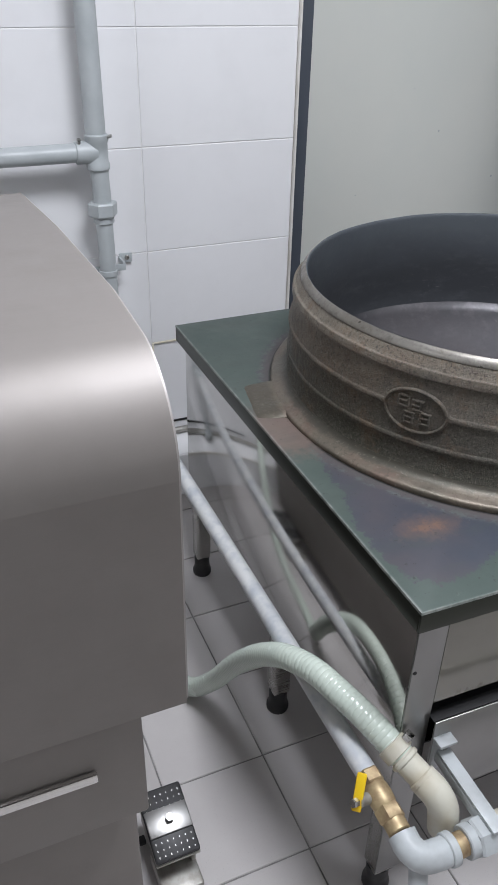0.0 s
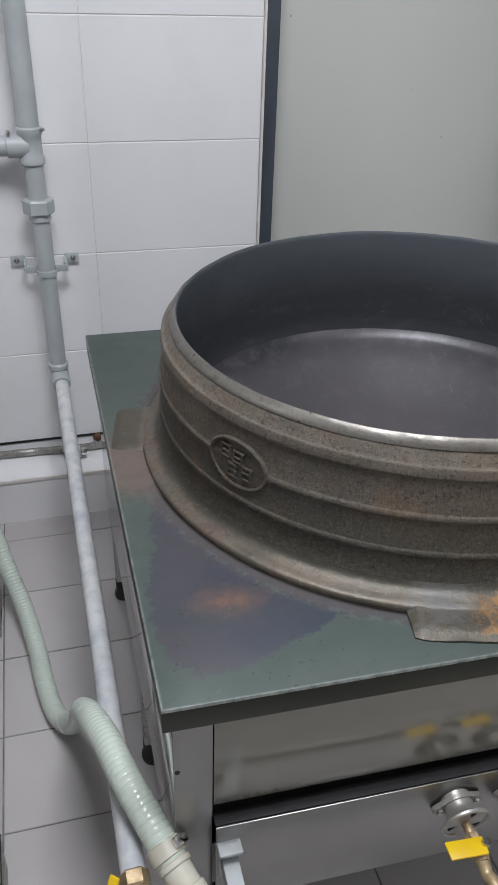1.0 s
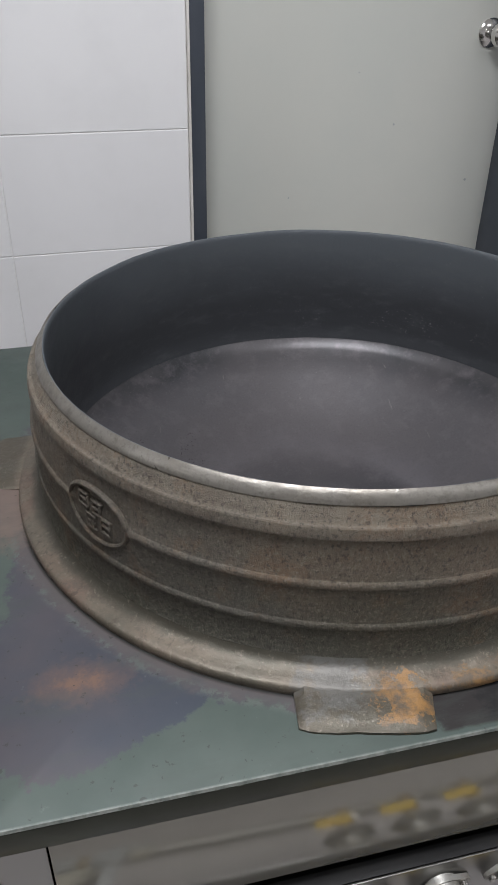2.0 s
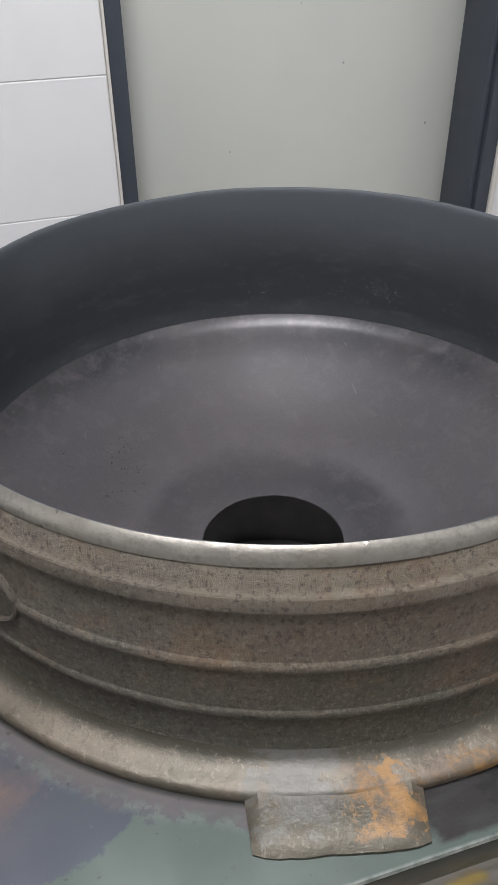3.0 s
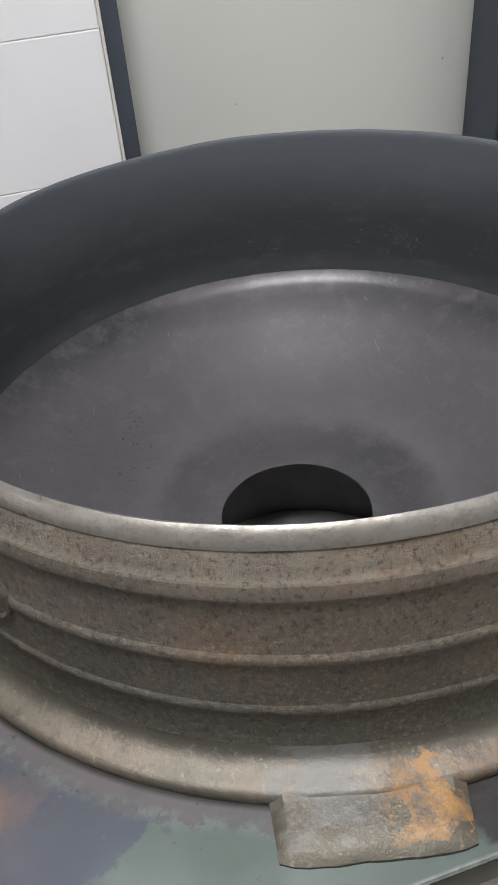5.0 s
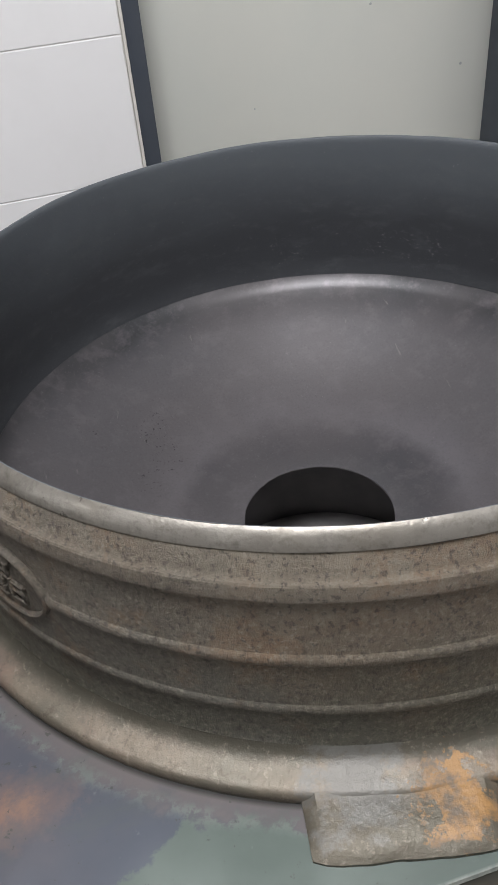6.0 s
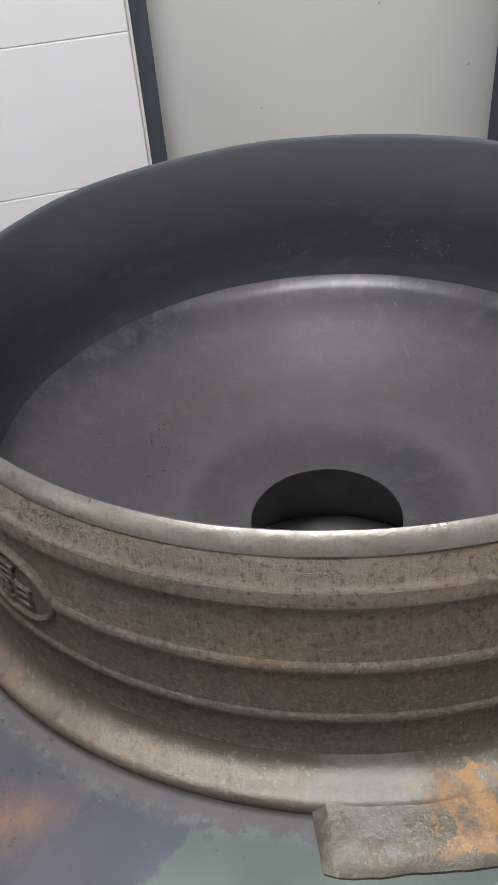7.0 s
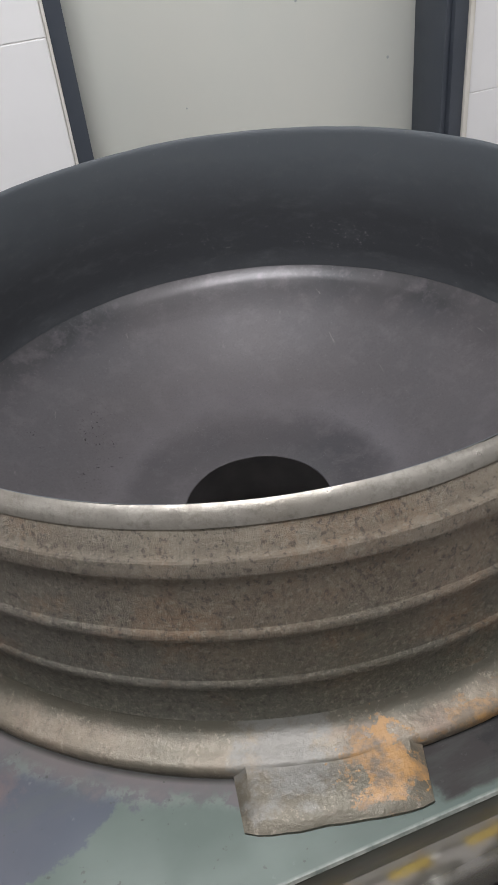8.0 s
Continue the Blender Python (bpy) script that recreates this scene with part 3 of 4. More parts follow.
def leg(x, y):
    p = part("leg", box(x - 0.0175, y - 0.0175, 0.055, x + 0.0175, y + 0.0175, 0.640, 0.003), "steel", stove)
    part("foot", solid([(0.0215, 0), (0.0225, 0.003), (0.0225, 0.012), (0.0195, 0.018), (0.0185, 0.03), (0.0185, 0.056)], 20, pose(x, y, 0)), "black", p, "black plastic levelling foot")


for x in (0.766, 1.636):
    for y in (0.757, 1.146, 1.596):
        leg(x, y)
part("side_panel", box(0.7435, 0.737, 0.285, 0.7465, 1.615, 0.640, 0.0008), "mirror", stove, "polished steel side panel")
part("side_panel", box(1.6555, 0.737, 0.30, 1.6585, 1.615, 0.640, 0.0008), "mirror", stove)
part("back_panel", box(0.747, 1.612, 0.30, 1.655, 1.615, 0.640, 0.0008), "steel", stove)
post = part("corner_post", box(0.7435, 0.7335, 0.075, 0.7875, 0.7365, 0.640, 0.0008), "panel", stove)
part("corner_post", box(1.6145, 0.7335, 0.075, 1.6585, 0.7365, 0.640, 0.0008), "steel", stove)
for z in (0.535, 0.39):
    part("rivet", solid([(0.0032, 0), (0.0026, 0.0012)], 10, along((0.7475, 0.7335, z), (0.7475, 0.7, z))), "dark", post)
part("front_fascia", box(0.789, 0.7345, 0.459, 1.613, 0.738, 0.640, 0.001), "fascia", stove, "brushed steel fascia with burnt grease along its lower edge")
for v in stove.children[-1].data.vertices:
    v.co.y -= 0.012 * (0.640 - v.co.z) / 0.181
low = part("lower_panel", box(0.7895, 0.722, 0.262, 1.613, 0.725, 0.431, 0.001), "panel", stove, "brushed steel burner panel")
# The black return and gap sheet paint the shade inside the front gap.
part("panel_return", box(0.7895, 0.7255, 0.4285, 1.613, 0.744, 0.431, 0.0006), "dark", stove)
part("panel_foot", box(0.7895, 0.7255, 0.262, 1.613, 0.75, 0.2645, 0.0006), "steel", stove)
part("gap_shadow_plate", box(0.789, 0.775, 0.38, 1.613, 0.778, 0.55, 0), "dark", stove, "black sheet standing in for the shade in the front gap")
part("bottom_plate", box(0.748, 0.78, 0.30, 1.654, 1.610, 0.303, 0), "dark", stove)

# ---- cauldron ----
TILT = Matrix.Translation((CX, CY, 0.77)) @ Matrix.Rotation(-0.001, 4, "X") @ Matrix.Rotation(-0.012, 4, "Y") @ Matrix.Translation((-CX, -CY, -0.77))
CM = Matrix.Translation((CX, CY, 0))
for o in stove.children_recursive:
    if o.type == "MESH" and len(o.data.vertices):
        for v in o.data.vertices:
            v.co.y -= 0.026 * (v.co.x - TL) * min(1.0, max(0.0, (TB - v.co.y) / 0.9))
cauldron = thing("cauldron", "wide black cast iron cauldron set into the stove top", "cauldron")


def uneven(amount, seed):
    def f(a, r, z):
        p = Vector((math.cos(a) * 3, math.sin(a) * 3, seed + z * 8))
        q = Vector((math.cos(a) * 11, math.sin(a) * 11, seed + z * 20))
        d = amount * (noise.noise(p) + 0.6 * noise.noise(q))
        return r + d * 0.6, z + d
    return f


def wall_shape(a, r, z):
    """The uneven casting; the band stops where the badge sits."""
    if abs(math.degrees(a) - 211.3) < 7.0 and 0.766 < z < 0.7805:
        r = min(r, 0.3884)
    return uneven(0.0008, 3.1)(a, r, z)


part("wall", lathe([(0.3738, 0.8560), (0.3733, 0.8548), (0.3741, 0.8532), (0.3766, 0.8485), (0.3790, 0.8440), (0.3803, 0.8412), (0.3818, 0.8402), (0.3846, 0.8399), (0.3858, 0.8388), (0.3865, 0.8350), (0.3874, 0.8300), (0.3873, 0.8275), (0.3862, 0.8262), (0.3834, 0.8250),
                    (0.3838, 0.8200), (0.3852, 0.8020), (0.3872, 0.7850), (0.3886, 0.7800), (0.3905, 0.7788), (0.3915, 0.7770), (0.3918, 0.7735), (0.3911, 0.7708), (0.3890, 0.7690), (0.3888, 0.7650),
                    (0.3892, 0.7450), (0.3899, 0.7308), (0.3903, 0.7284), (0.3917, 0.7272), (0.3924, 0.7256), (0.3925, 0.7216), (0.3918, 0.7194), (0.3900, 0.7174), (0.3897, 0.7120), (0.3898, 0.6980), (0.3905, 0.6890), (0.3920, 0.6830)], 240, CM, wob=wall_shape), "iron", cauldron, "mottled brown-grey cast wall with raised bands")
part("rim", lathe([(0.3646, 0.8677), (0.3656, 0.8672), (0.3674, 0.8660), (0.3694, 0.8641), (0.3716, 0.8613), (0.3733, 0.8584), (0.3738, 0.8560)], 300, CM, wob=uneven(0.0013, 8.4)), "rim", cauldron, "worn bare metal rim")
part("flange", lathe([(0.3920, 0.6830), (0.3943, 0.6788), (0.3985, 0.6750), (0.4045, 0.6726), (0.4110, 0.6710), (0.4165, 0.6699), (0.4198, 0.6686), (0.4214, 0.6664), (0.4220, 0.6630), (0.4214, 0.6585), (0.4060, 0.6570)], 300, CM, wob=uneven(0.0012, 5.7)), "flange", cauldron, "pale worn flange")
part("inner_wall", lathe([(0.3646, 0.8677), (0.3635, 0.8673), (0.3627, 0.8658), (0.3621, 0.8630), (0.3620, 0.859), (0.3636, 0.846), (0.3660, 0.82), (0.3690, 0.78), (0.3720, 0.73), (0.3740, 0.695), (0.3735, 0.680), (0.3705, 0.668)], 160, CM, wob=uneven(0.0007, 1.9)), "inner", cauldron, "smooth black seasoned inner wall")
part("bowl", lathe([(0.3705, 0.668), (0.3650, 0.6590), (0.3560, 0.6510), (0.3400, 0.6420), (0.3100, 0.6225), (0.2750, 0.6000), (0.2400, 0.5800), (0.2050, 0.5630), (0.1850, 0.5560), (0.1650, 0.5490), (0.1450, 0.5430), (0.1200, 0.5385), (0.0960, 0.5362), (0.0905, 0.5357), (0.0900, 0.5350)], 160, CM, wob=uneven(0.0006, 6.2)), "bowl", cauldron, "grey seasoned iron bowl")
sump = part("sump", lathe([(0.0900, 0.5350), (0.0906, 0.5330), (0.0960, 0.5300), (0.1900, 0.4950), (0.1900, 0.3600)], 64, CM, wob=uneven(0.0007, 2.6)), "pit", cauldron, "sooty hollow under the hole in the bottom")
part("sump_plate", solid([(0.1895, 0.3500), (0.1895, 0.3605)], 64, CM), "sumpplate", cauldron)
part("shell", lathe([(0.398, 0.656), (0.388, 0.625), (0.34, 0.575), (0.26, 0.515), (0.215, 0.46), (0.215, 0.32)], 48, CM), "pit", cauldron)
# the casting's bottom sits a little off the rim's middle
for o in cauldron.children:
    for v in o.data.vertices:
        v.co.x -= 0.0088 * min(1.0, max(0.0, (0.67 - v.co.z) / 0.14)) * (o.data.name.startswith(("bowl", "sump")))


def lug(angle, reach, wide, mat="flange"):
    """A flat cast tab that rests on the table top: local x points outward."""
    bm = bmesh.new()
    nx, ny = 10, 14
    rows = []
    for i in range(nx + 1):
        u = i / nx
        row = []
        for j in range(ny + 1):
            v = j / ny - 0.5
            x = 0.394 + reach * u
            w = wide - 0.010 * u + 0.012 * max(0, 0.25 - u) * 4
            edge = min(1, (1 - u) / 0.16)
            side = min(1, (0.5 - abs(v)) / 0.05)
            lift = 0.0142 - 0.0063 * u
            z = 0.6566 + lift * (0.45 + 0.55 * min(edge, side) ** 0.5) + 0.0007 * noise.noise(Vector((u * 4, v * 6, angle)))
            x += 0.0022 * noise.noise(Vector((v * 7, u * 2, angle + 3))) - 0.004 * (2 * abs(v)) ** 6 * u
            row.append(bm.verts.new((x, v * w, z)))
        rows.append(row)
    for a, b in zip(rows[:-1], rows[1:]):
        for j in range(ny):
            bm.faces.new((a[j], b[j], b[j + 1], a[j + 1]))
    rim = [r[0] for r in rows] + rows[-1][1:] + [r[-1] for r in rows[-2::-1]]
    lowv = [bm.verts.new((v.co.x, v.co.y, 0.6572)) for v in rim]
    for k in range(len(rim) - 1):
        bm.faces.new((rim[k], rim[k + 1], lowv[k + 1], lowv[k]))
    return part("lug", turn(bm, CM @ Matrix.Rotation(radians(angle), 4, "Z")), mat, cauldron, "flat cast lug, stained with orange rust" if mat == "flange" and 250 < angle < 260 else "flat cast lug")


for angle, reach, wide in ((167.7, 0.077, 0.136), (255.0, 0.0660, 0.138), (346.0, 0.066, 0.136), (76.0, 0.066, 0.136)):
    lug(angle, reach, wide)

# oval cast badge: raised ring and four cast marks that cannot be read
BADGE = CM @ Matrix.Rotation(radians(211.3), 4, "Z") @ Matrix.Translation((0.3875, 0, 0.7735)) @ Matrix.Rotation(radians(90), 4, "Z") @ Matrix.Rotation(radians(90 - 1.5), 4, "X")


def curved(bm):
    """Bends flat badge geometry (x along the wall) round the cauldron."""
    for v in bm.verts:
        v.co.z -= 0.388 - math.sqrt(max(0.0, 0.388 ** 2 - v.co.x ** 2))
    return turn(bm, BADGE)


def badge():
    bm = bmesh.new()
    n, k = 64, 8
    rings = []
    for i in range(n):
        a = 2 * math.pi * i / n
        c = Vector((0.0475 * math.cos(a), 0.0325 * math.sin(a), 0))
        o = Vector((math.cos(a), math.sin(a), 0))
        rings.append([bm.verts.new(c + 0.0026 * math.cos(2 * math.pi * j / k) * o + Vector((0, 0, 0.0008 + 0.0034 * math.sin(2 * math.pi * j / k)))) for j in range(k)])
    for i in range(n):
        a, b = rings[i], rings[(i + 1) % n]
        for j in range(k):
            bm.faces.new((a[j], b[j], b[(j + 1) % k], a[(j + 1) % k]))
    ring = part("badge", curved(bm), "iron", cauldron, "raised oval cast badge")
    random.seed(5)
    for cx, cy in ((-0.0185, 0.0115), (0.0035, 0.0105), (-0.0075, -0.0105), (0.0165, -0.0085)):
        g = bmesh.new()
        for dx, dy, w, h in ((0, 0.0075, 0.016, 0.0034), (0, -0.0005, 0.015, 0.0034), (0, -0.0085, 0.016, 0.0034), (-0.006, 0, 0.0034, 0.018), (0.006, -0.001, 0.0034, 0.015)):
            jx, jy = random.uniform(-0.0016, 0.0016), random.uniform(-0.0013, 0.0013)
            box(cx + dx - w / 2 + jx, cy + dy - h / 2 + jy, -0.002, cx + dx + w / 2 + jx, cy + dy + h / 2 + jy, 0.0036, 0.0012, 1, g)
        part("cast_mark", curved(g), "iron", ring)


badge()
part("weld_bead", solid([(0.003, -0.004), (0.0027, 0.001), (0.001, 0.002)], 9, Matrix.Translation((1.055, 0.800, 0.6655))), "flange", cauldron)

for o in cauldron.children_recursive:
    o.data.transform(TILT)

# ---- gas pipe on the wall and the branch along the stove ----
PX, PY = 0.672, 1.968
riser = thing("gas_riser_pipe", "grey painted gas pipe fixed upright on the tiled wall", "pipe")
part("pipe", rod((PX - 0.004, PY, 0.945), (PX - 0.012, PY, ZC), 0.0225), "pipe", riser)
part("pipe", rod((PX, PY, 0.83), (PX - 0.003, PY, 0.95), 0.0205), "pipe", riser)
part("pipe", rod((PX + 0.003, PY, 0.43), (PX, PY, 0.82), 0.0195), "pipe", riser)
part("pipe", rod((PX + 0.006, PY + 0.012, 0.185), (PX + 0.003, PY, 0.43), 0.0155), "pipe", riser)
tee = part("tee", solid([(0.024, 0), (0.0262, 0.003), (0.0262, 0.014), (0.0235, 0.018), (0.0235, 0.058), (0.0262, 0.062), (0.0262, 0.073), (0.024, 0.076)], 24, pose(PX - 0.003, PY, 0.909)), "pipe", riser)
part("tee_branch", rod((PX - 0.005, PY, 0.947), (PX - 0.052, PY, 0.947), 0.0245), "pipe", tee)
part("side_pipe", rod((PX - 0.05, PY, 0.947), (XW, PY, 0.936), 0.0205), "pipe", riser)
part("screw", hexnut((PX - 0.045, PY - 0.012, 0.968), (PX - 0.045, PY - 0.016, 0.979), 0.0045), "steel", tee)
part("screw", hexnut((PX + 0.018, PY - 0.012, 0.978), (PX + 0.027, PY - 0.018, 0.982), 0.004), "steel", tee)
uni = part("union", hexnut((PX - 0.001, PY, 0.805), (PX - 0.001, PY, 0.838), 0.034), "pipe", riser)
part("collar", rod((PX, PY, 0.790), (PX, PY, 0.8045), 0.024), "pipe", riser)
clampp = thing("pipe_clamp", "grey steel pipe clamp screwed to the tiles", "bracket")
part("strap", lathe([(0.0205, 0), (0.0225, 0.001), (0.0225, 0.013), (0.0205, 0.014)], 24, pose(PX + 0.001, PY, 0.664), closed=True), "pipe", clampp)
part("bridge", box(PX - 0.047, PY + 0.021, 0.663, PX + 0.05, PY + 0.0245, 0.679, 0.001), "pipe", clampp)
for s in (-1, 1):
    ear = part("ear", box(PX + s * 0.061 - 0.0165, YN - 0.0085, 0.668, PX + s * 0.061 + 0.0165, YN - 0.0045, 0.692, 0.0018), "pipe", clampp)
    part("stand_off", box(PX + s * 0.046 - 0.003, PY + 0.022, 0.665, PX + s * 0.046 + 0.003, YN - 0.004, 0.684, 0.001), "pipe", clampp)
    part("screw", solid([(0.0062, 0), (0.0055, 0.003), (0.003, 0.0045)], 12, along((PX + s * 0.064, YN - 0.0085, 0.681), (PX + s * 0.064, YN - 0.1, 0.681))), "steel", ear)
    part("anchor", rod((PX + s * 0.064, YN - 0.0045, 0.681), (PX + s * 0.064, YN + 0.004, 0.681), 0.005), "steel", ear)
elb = part("reducer", solid([(0.019, 0), (0.0235, 0.004), (0.0235, 0.016), (0.0205, 0.02), (0.0205, 0.040), (0.0235, 0.044), (0.0235, 0.054), (0.020, 0.058)], 24, pose(PX + 0.003, PY, 0.386)), "pipe", riser)
part("end_elbow", sweep(smooth_path([(PX + 0.006, PY + 0.012, 0.20), (PX + 0.007, PY + 0.012, 0.183), (PX + 0.014, PY + 0.012, 0.172), (PX + 0.034, PY + 0.012, 0.171)], 0.006), 0.0185), "pipe", riser)
part("end_nipple", hexnut((PX + 0.034, PY + 0.012, 0.171), (PX + 0.050, PY + 0.012, 0.171), 0.010), "chrome", riser)

branch = thing("gas_branch_pipe", "white painted gas pipe running beside the stove, paint flaking", "pipe")
A, B = (PX + 0.006, PY - 0.012, 0.402), (0.690, 0.722, 0.372)
part("elbow", sweep(smooth_path([(PX + 0.004, PY + 0.004, 0.414), (PX + 0.005, PY - 0.014, 0.408), (PX + 0.006, PY - 0.04, 0.4015)], 0.006), lambda i: 0.0215), "pipe", branch)
part("pipe", rod((PX + 0.006, PY - 0.036, 0.4015), B, 0.0155), "wpipe", branch)


def brass_valve():
    v = thing("gas_shutoff_valve", "brass ball valve with a yellow lever handle", "valve")
    d = (Vector((0.690, 0.722, 0.372)) - Vector((0.6935, 0.618, 0.352))).normalized()
    p = Vector((0.690, 0.722, 0.372))
    at = lambda s: p - d * s
    part("inlet_nut", hexnut(at(-0.004), at(0.015), 0.0185), "brass", v)
    part("body", solid([(0.0150, 0), (0.0172, 0.005), (0.0180, 0.016), (0.0172, 0.028), (0.0150, 0.033)], 24, along(at(0.015), at(0.048))), "brass", v)
    part("outlet_nut", hexnut(at(0.046), at(0.066), 0.0190), "brass", v)
    part("thread", rod(at(0.064), at(0.082), 0.0155), "brass", v)
    stem = part("stem", rod(at(0.03) + Vector((-0.018, 0, 0.004)), at(0.03) + Vector((-0.036, -0.004, 0.012)), 0.008), "alu", v)
    h = part("handle", turn(box(-0.003, -0.0065, -0.012, 0.001, 0.0065, 0.038, 0.0022), Matrix.Translation(at(0.03) + Vector((-0.037, -0.004, 0.012))) @ Matrix.Rotation(radians(50), 4, "Z") @ Matrix.Rotation(radians(38), 4, "Y")), "yellow", v, "yellow enamelled lever")
    part("nut", hexnut(at(0.03) + Vector((-0.037, -0.004, 0.013)), at(0.03) + Vector((-0.046, -0.006, 0.016)), 0.0062), "steel", v)


brass_valve()
MY, MZ = 0.604, 0.345
fit = thing("pipe_fittings", "white galvanised elbow and union on the gas manifold", "pipe fitting")
part("elbow", sweep(smooth_path([(0.694, 0.640, 0.356), (0.695, 0.622, 0.351), (0.706, 0.607, 0.347), (0.730, MY, MZ), (0.744, MY, MZ)], 0.006), lambda i: 0.0196), "galv", fit)
part("drain_stub", rod((0.704, 0.612, 0.338), (0.694, 0.590, 0.300), 0.0125), "galv", fit)
part("elbow_band", rod((0.738, MY, MZ), (0.750, MY, MZ), 0.0222), "galv", fit)
part("nipple", rod((0.748, MY, MZ), (0.768, MY, MZ), 0.0162), "brass", fit, "rusty brown threaded nipple")
part("union_band", rod((0.766, MY, MZ), (0.780, MY, MZ), 0.0225), "galv", fit)
part("union_nut", hexnut((0.779, MY, MZ), (0.806, MY, MZ), 0.0272), "galv", fit)
manifold = thing("gas_manifold", "grey metal gas manifold pipe along the stove front", "pipe")
part("pipe", rod((0.806, MY, MZ), (1.66, MY, MZ), 0.0175), "alu", manifold)
part("end_cap", rod((1.655, MY, MZ), (1.675, MY, MZ), 0.021), "alu", manifold)

bracket = thing("manifold_bracket", "white painted bracket holding the manifold to the stove", "bracket")
part("plate", box(0.791, 0.7145, 0.335, 0.818, 0.7215, 0.402, 0.002), "galv", bracket)
part("top_tab", box(0.790, 0.702, 0.396, 0.819, 0.7215, 0.402, 0.002), "galv", bracket)
part("bolt", hexnut((0.8045, 0.714, 0.388), (0.8045, 0.708, 0.388), 0.006), "steel", bracket)
part("arm", turn(box(-0.010, -0.128, -0.0025, 0.010, 0, 0.0025, 0.001), Matrix.Translation((0.8045, 0.714, 0.379)) @ Matrix.Rotation(radians(3), 4, "X")), "galv", bracket)
part("arm_web", turn(box(-0.010, -0.12, -0.022, -0.0075, 0, -0.003, 0.001), Matrix.Translation((0.8045, 0.714, 0.379)) @ Matrix.Rotation(radians(3), 4, "X")), "galv", bracket)
part("saddle", lathe([(0.0178, 0), (0.0212, 0.001), (0.0212, 0.025), (0.0178, 0.026)], 24, along((0.819, MY, MZ), (0.9, MY, MZ)), closed=True), "pvc", bracket)
part("saddle_bolt", rod((0.822, MY - 0.006, MZ + 0.0245), (0.844, MY - 0.012, MZ + 0.0245), 0.0065), "galv", bracket)


def burner(x):
    """One burner inlet: weld plate, bell with air shutter, brass cock and yellow lever."""
    b = thing("burner_inlet", "aluminium burner bell with brass gas cock and yellow lever", "burner", "burner inlets on the stove front")
    y0, z = 0.722, 0.390
    ax = lambda d, dz=0.0: Vector((x, y0 - d, z + dz - 0.0015 * d / 0.01))
    part("collar", solid([(0.030, 0), (0.031, 0.002), (0.026, 0.005), (0.0205, 0.007), (0.0200, 0.013)], 28, along(ax(0), ax(0.1))), "alu", b)
    plate = bmesh.new()
    out = []
    for a0, a1, cx_, r in ((-60, 60, 0.025, 0.009), (62, 118, 0.0, 0.0225), (120, 240, -0.025, 0.009), (242, 298, 0.0, 0.0225)):
        for i in range(7):
            a = radians(a0 + (a1 - a0) * i / 6)
            out.append((cx_ + r * math.cos(a), r * math.sin(a)))
    va = [plate.verts.new((px_, py_, 0)) for px_, py_ in out]
    vb = [plate.verts.new((px_, py_, 0.006)) for px_, py_ in out]
    for i in range(len(out)):
        plate.faces.new((va[i], va[(i + 1) % len(out)], vb[(i + 1) % len(out)], vb[i]))
    plate.faces.new(va[::-1])
    plate.faces.new(vb)
    pl = part("weld_plate", turn(plate, along(ax(0.012), ax(0.1)) @ Matrix.Rotation(radians(12), 4, "Z")), "alu", b)
    for s in (-1, 1):
        part("bolt", hexnut(along(ax(0.018), ax(0.1)) @ Matrix.Rotation(radians(12), 4, "Z") @ Vector((s * 0.025, 0, 0)), along(ax(0.022), ax(0.1)) @ Matrix.Rotation(radians(12), 4, "Z") @ Vector((s * 0.025, 0, 0)), 0.0048), "steel", pl)
    part("bell", lathe([(0.0195, 0.017), (0.0195, 0.020), (0.0190, 0.024), (0.0200, 0.028), (0.0235, 0.032), (0.0305, 0.0365), (0.0335, 0.0385), (0.0335, 0.0415), (0.0318, 0.043), (0.0295, 0.042), (0.028, 0.039)], 36, along(ax(0), ax(0.1))), "alu", b)
    part("shutter", solid([(0.0285, 0.0375), (0.0285, 0.0405), (0.006, 0.0412)], 32, along(ax(0), ax(0.1))), "alu", b, "round air shutter disc")
    for a in (80, 205, 330):
        sl = bmesh.new()
        vs = [sl.verts.new((r * math.cos(radians(a + d)), r * math.sin(radians(a + d)), 0.0411)) for r, d in ((0.013, -8), (0.024, -16), (0.025, 0), (0.024, 10))]
        sl.faces.new(vs)
        bmesh.ops.solidify(sl, geom=sl.faces[:], thickness=0.0006)
        part("air_slot", turn(sl, along(ax(0), ax(0.1))), "dark", b)
    part("jet", rod(ax(0.038), ax(0.062), 0.0062), "brass", b)
    part("jet_nut", hexnut(ax(0.054), ax(0.065), 0.0095), "brass", b)
    cock = part("cock", solid([(0.008, 0), (0.0115, 0.006), (0.012, 0.018), (0.0085, 0.026)], 18, along(ax(0.062), ax(0.088))), "brass", b)
    part("outlet", sweep(smooth_path([ax(0.086), ax(0.100, -0.004), (x + 0.002, MY + 0.004, MZ + 0.028), (x + 0.002, MY, MZ + 0.012)], 0.004), 0.0078, 12), "brass", b)
    part("cock_screw", hexnut(ax(0.075, 0.008) + Vector((0.006, 0, 0)), ax(0.075, 0.019) + Vector((0.008, 0, 0)), 0.0066), "steel", cock)
    part("handle", turn(box(-0.043, -0.0115, -0.0018, 0.006, 0.0115, 0.0018, 0.0016), Matrix.Translation(ax(0.076, 0.0135)) @ Matrix.Rotation(radians(-4), 4, "Z") @ Matrix.Rotation(radians(-2), 4, "X")), "yellow", b, "yellow enamelled lever")


for i in range(6):
    burner(1.103 + 0.0875 * i)

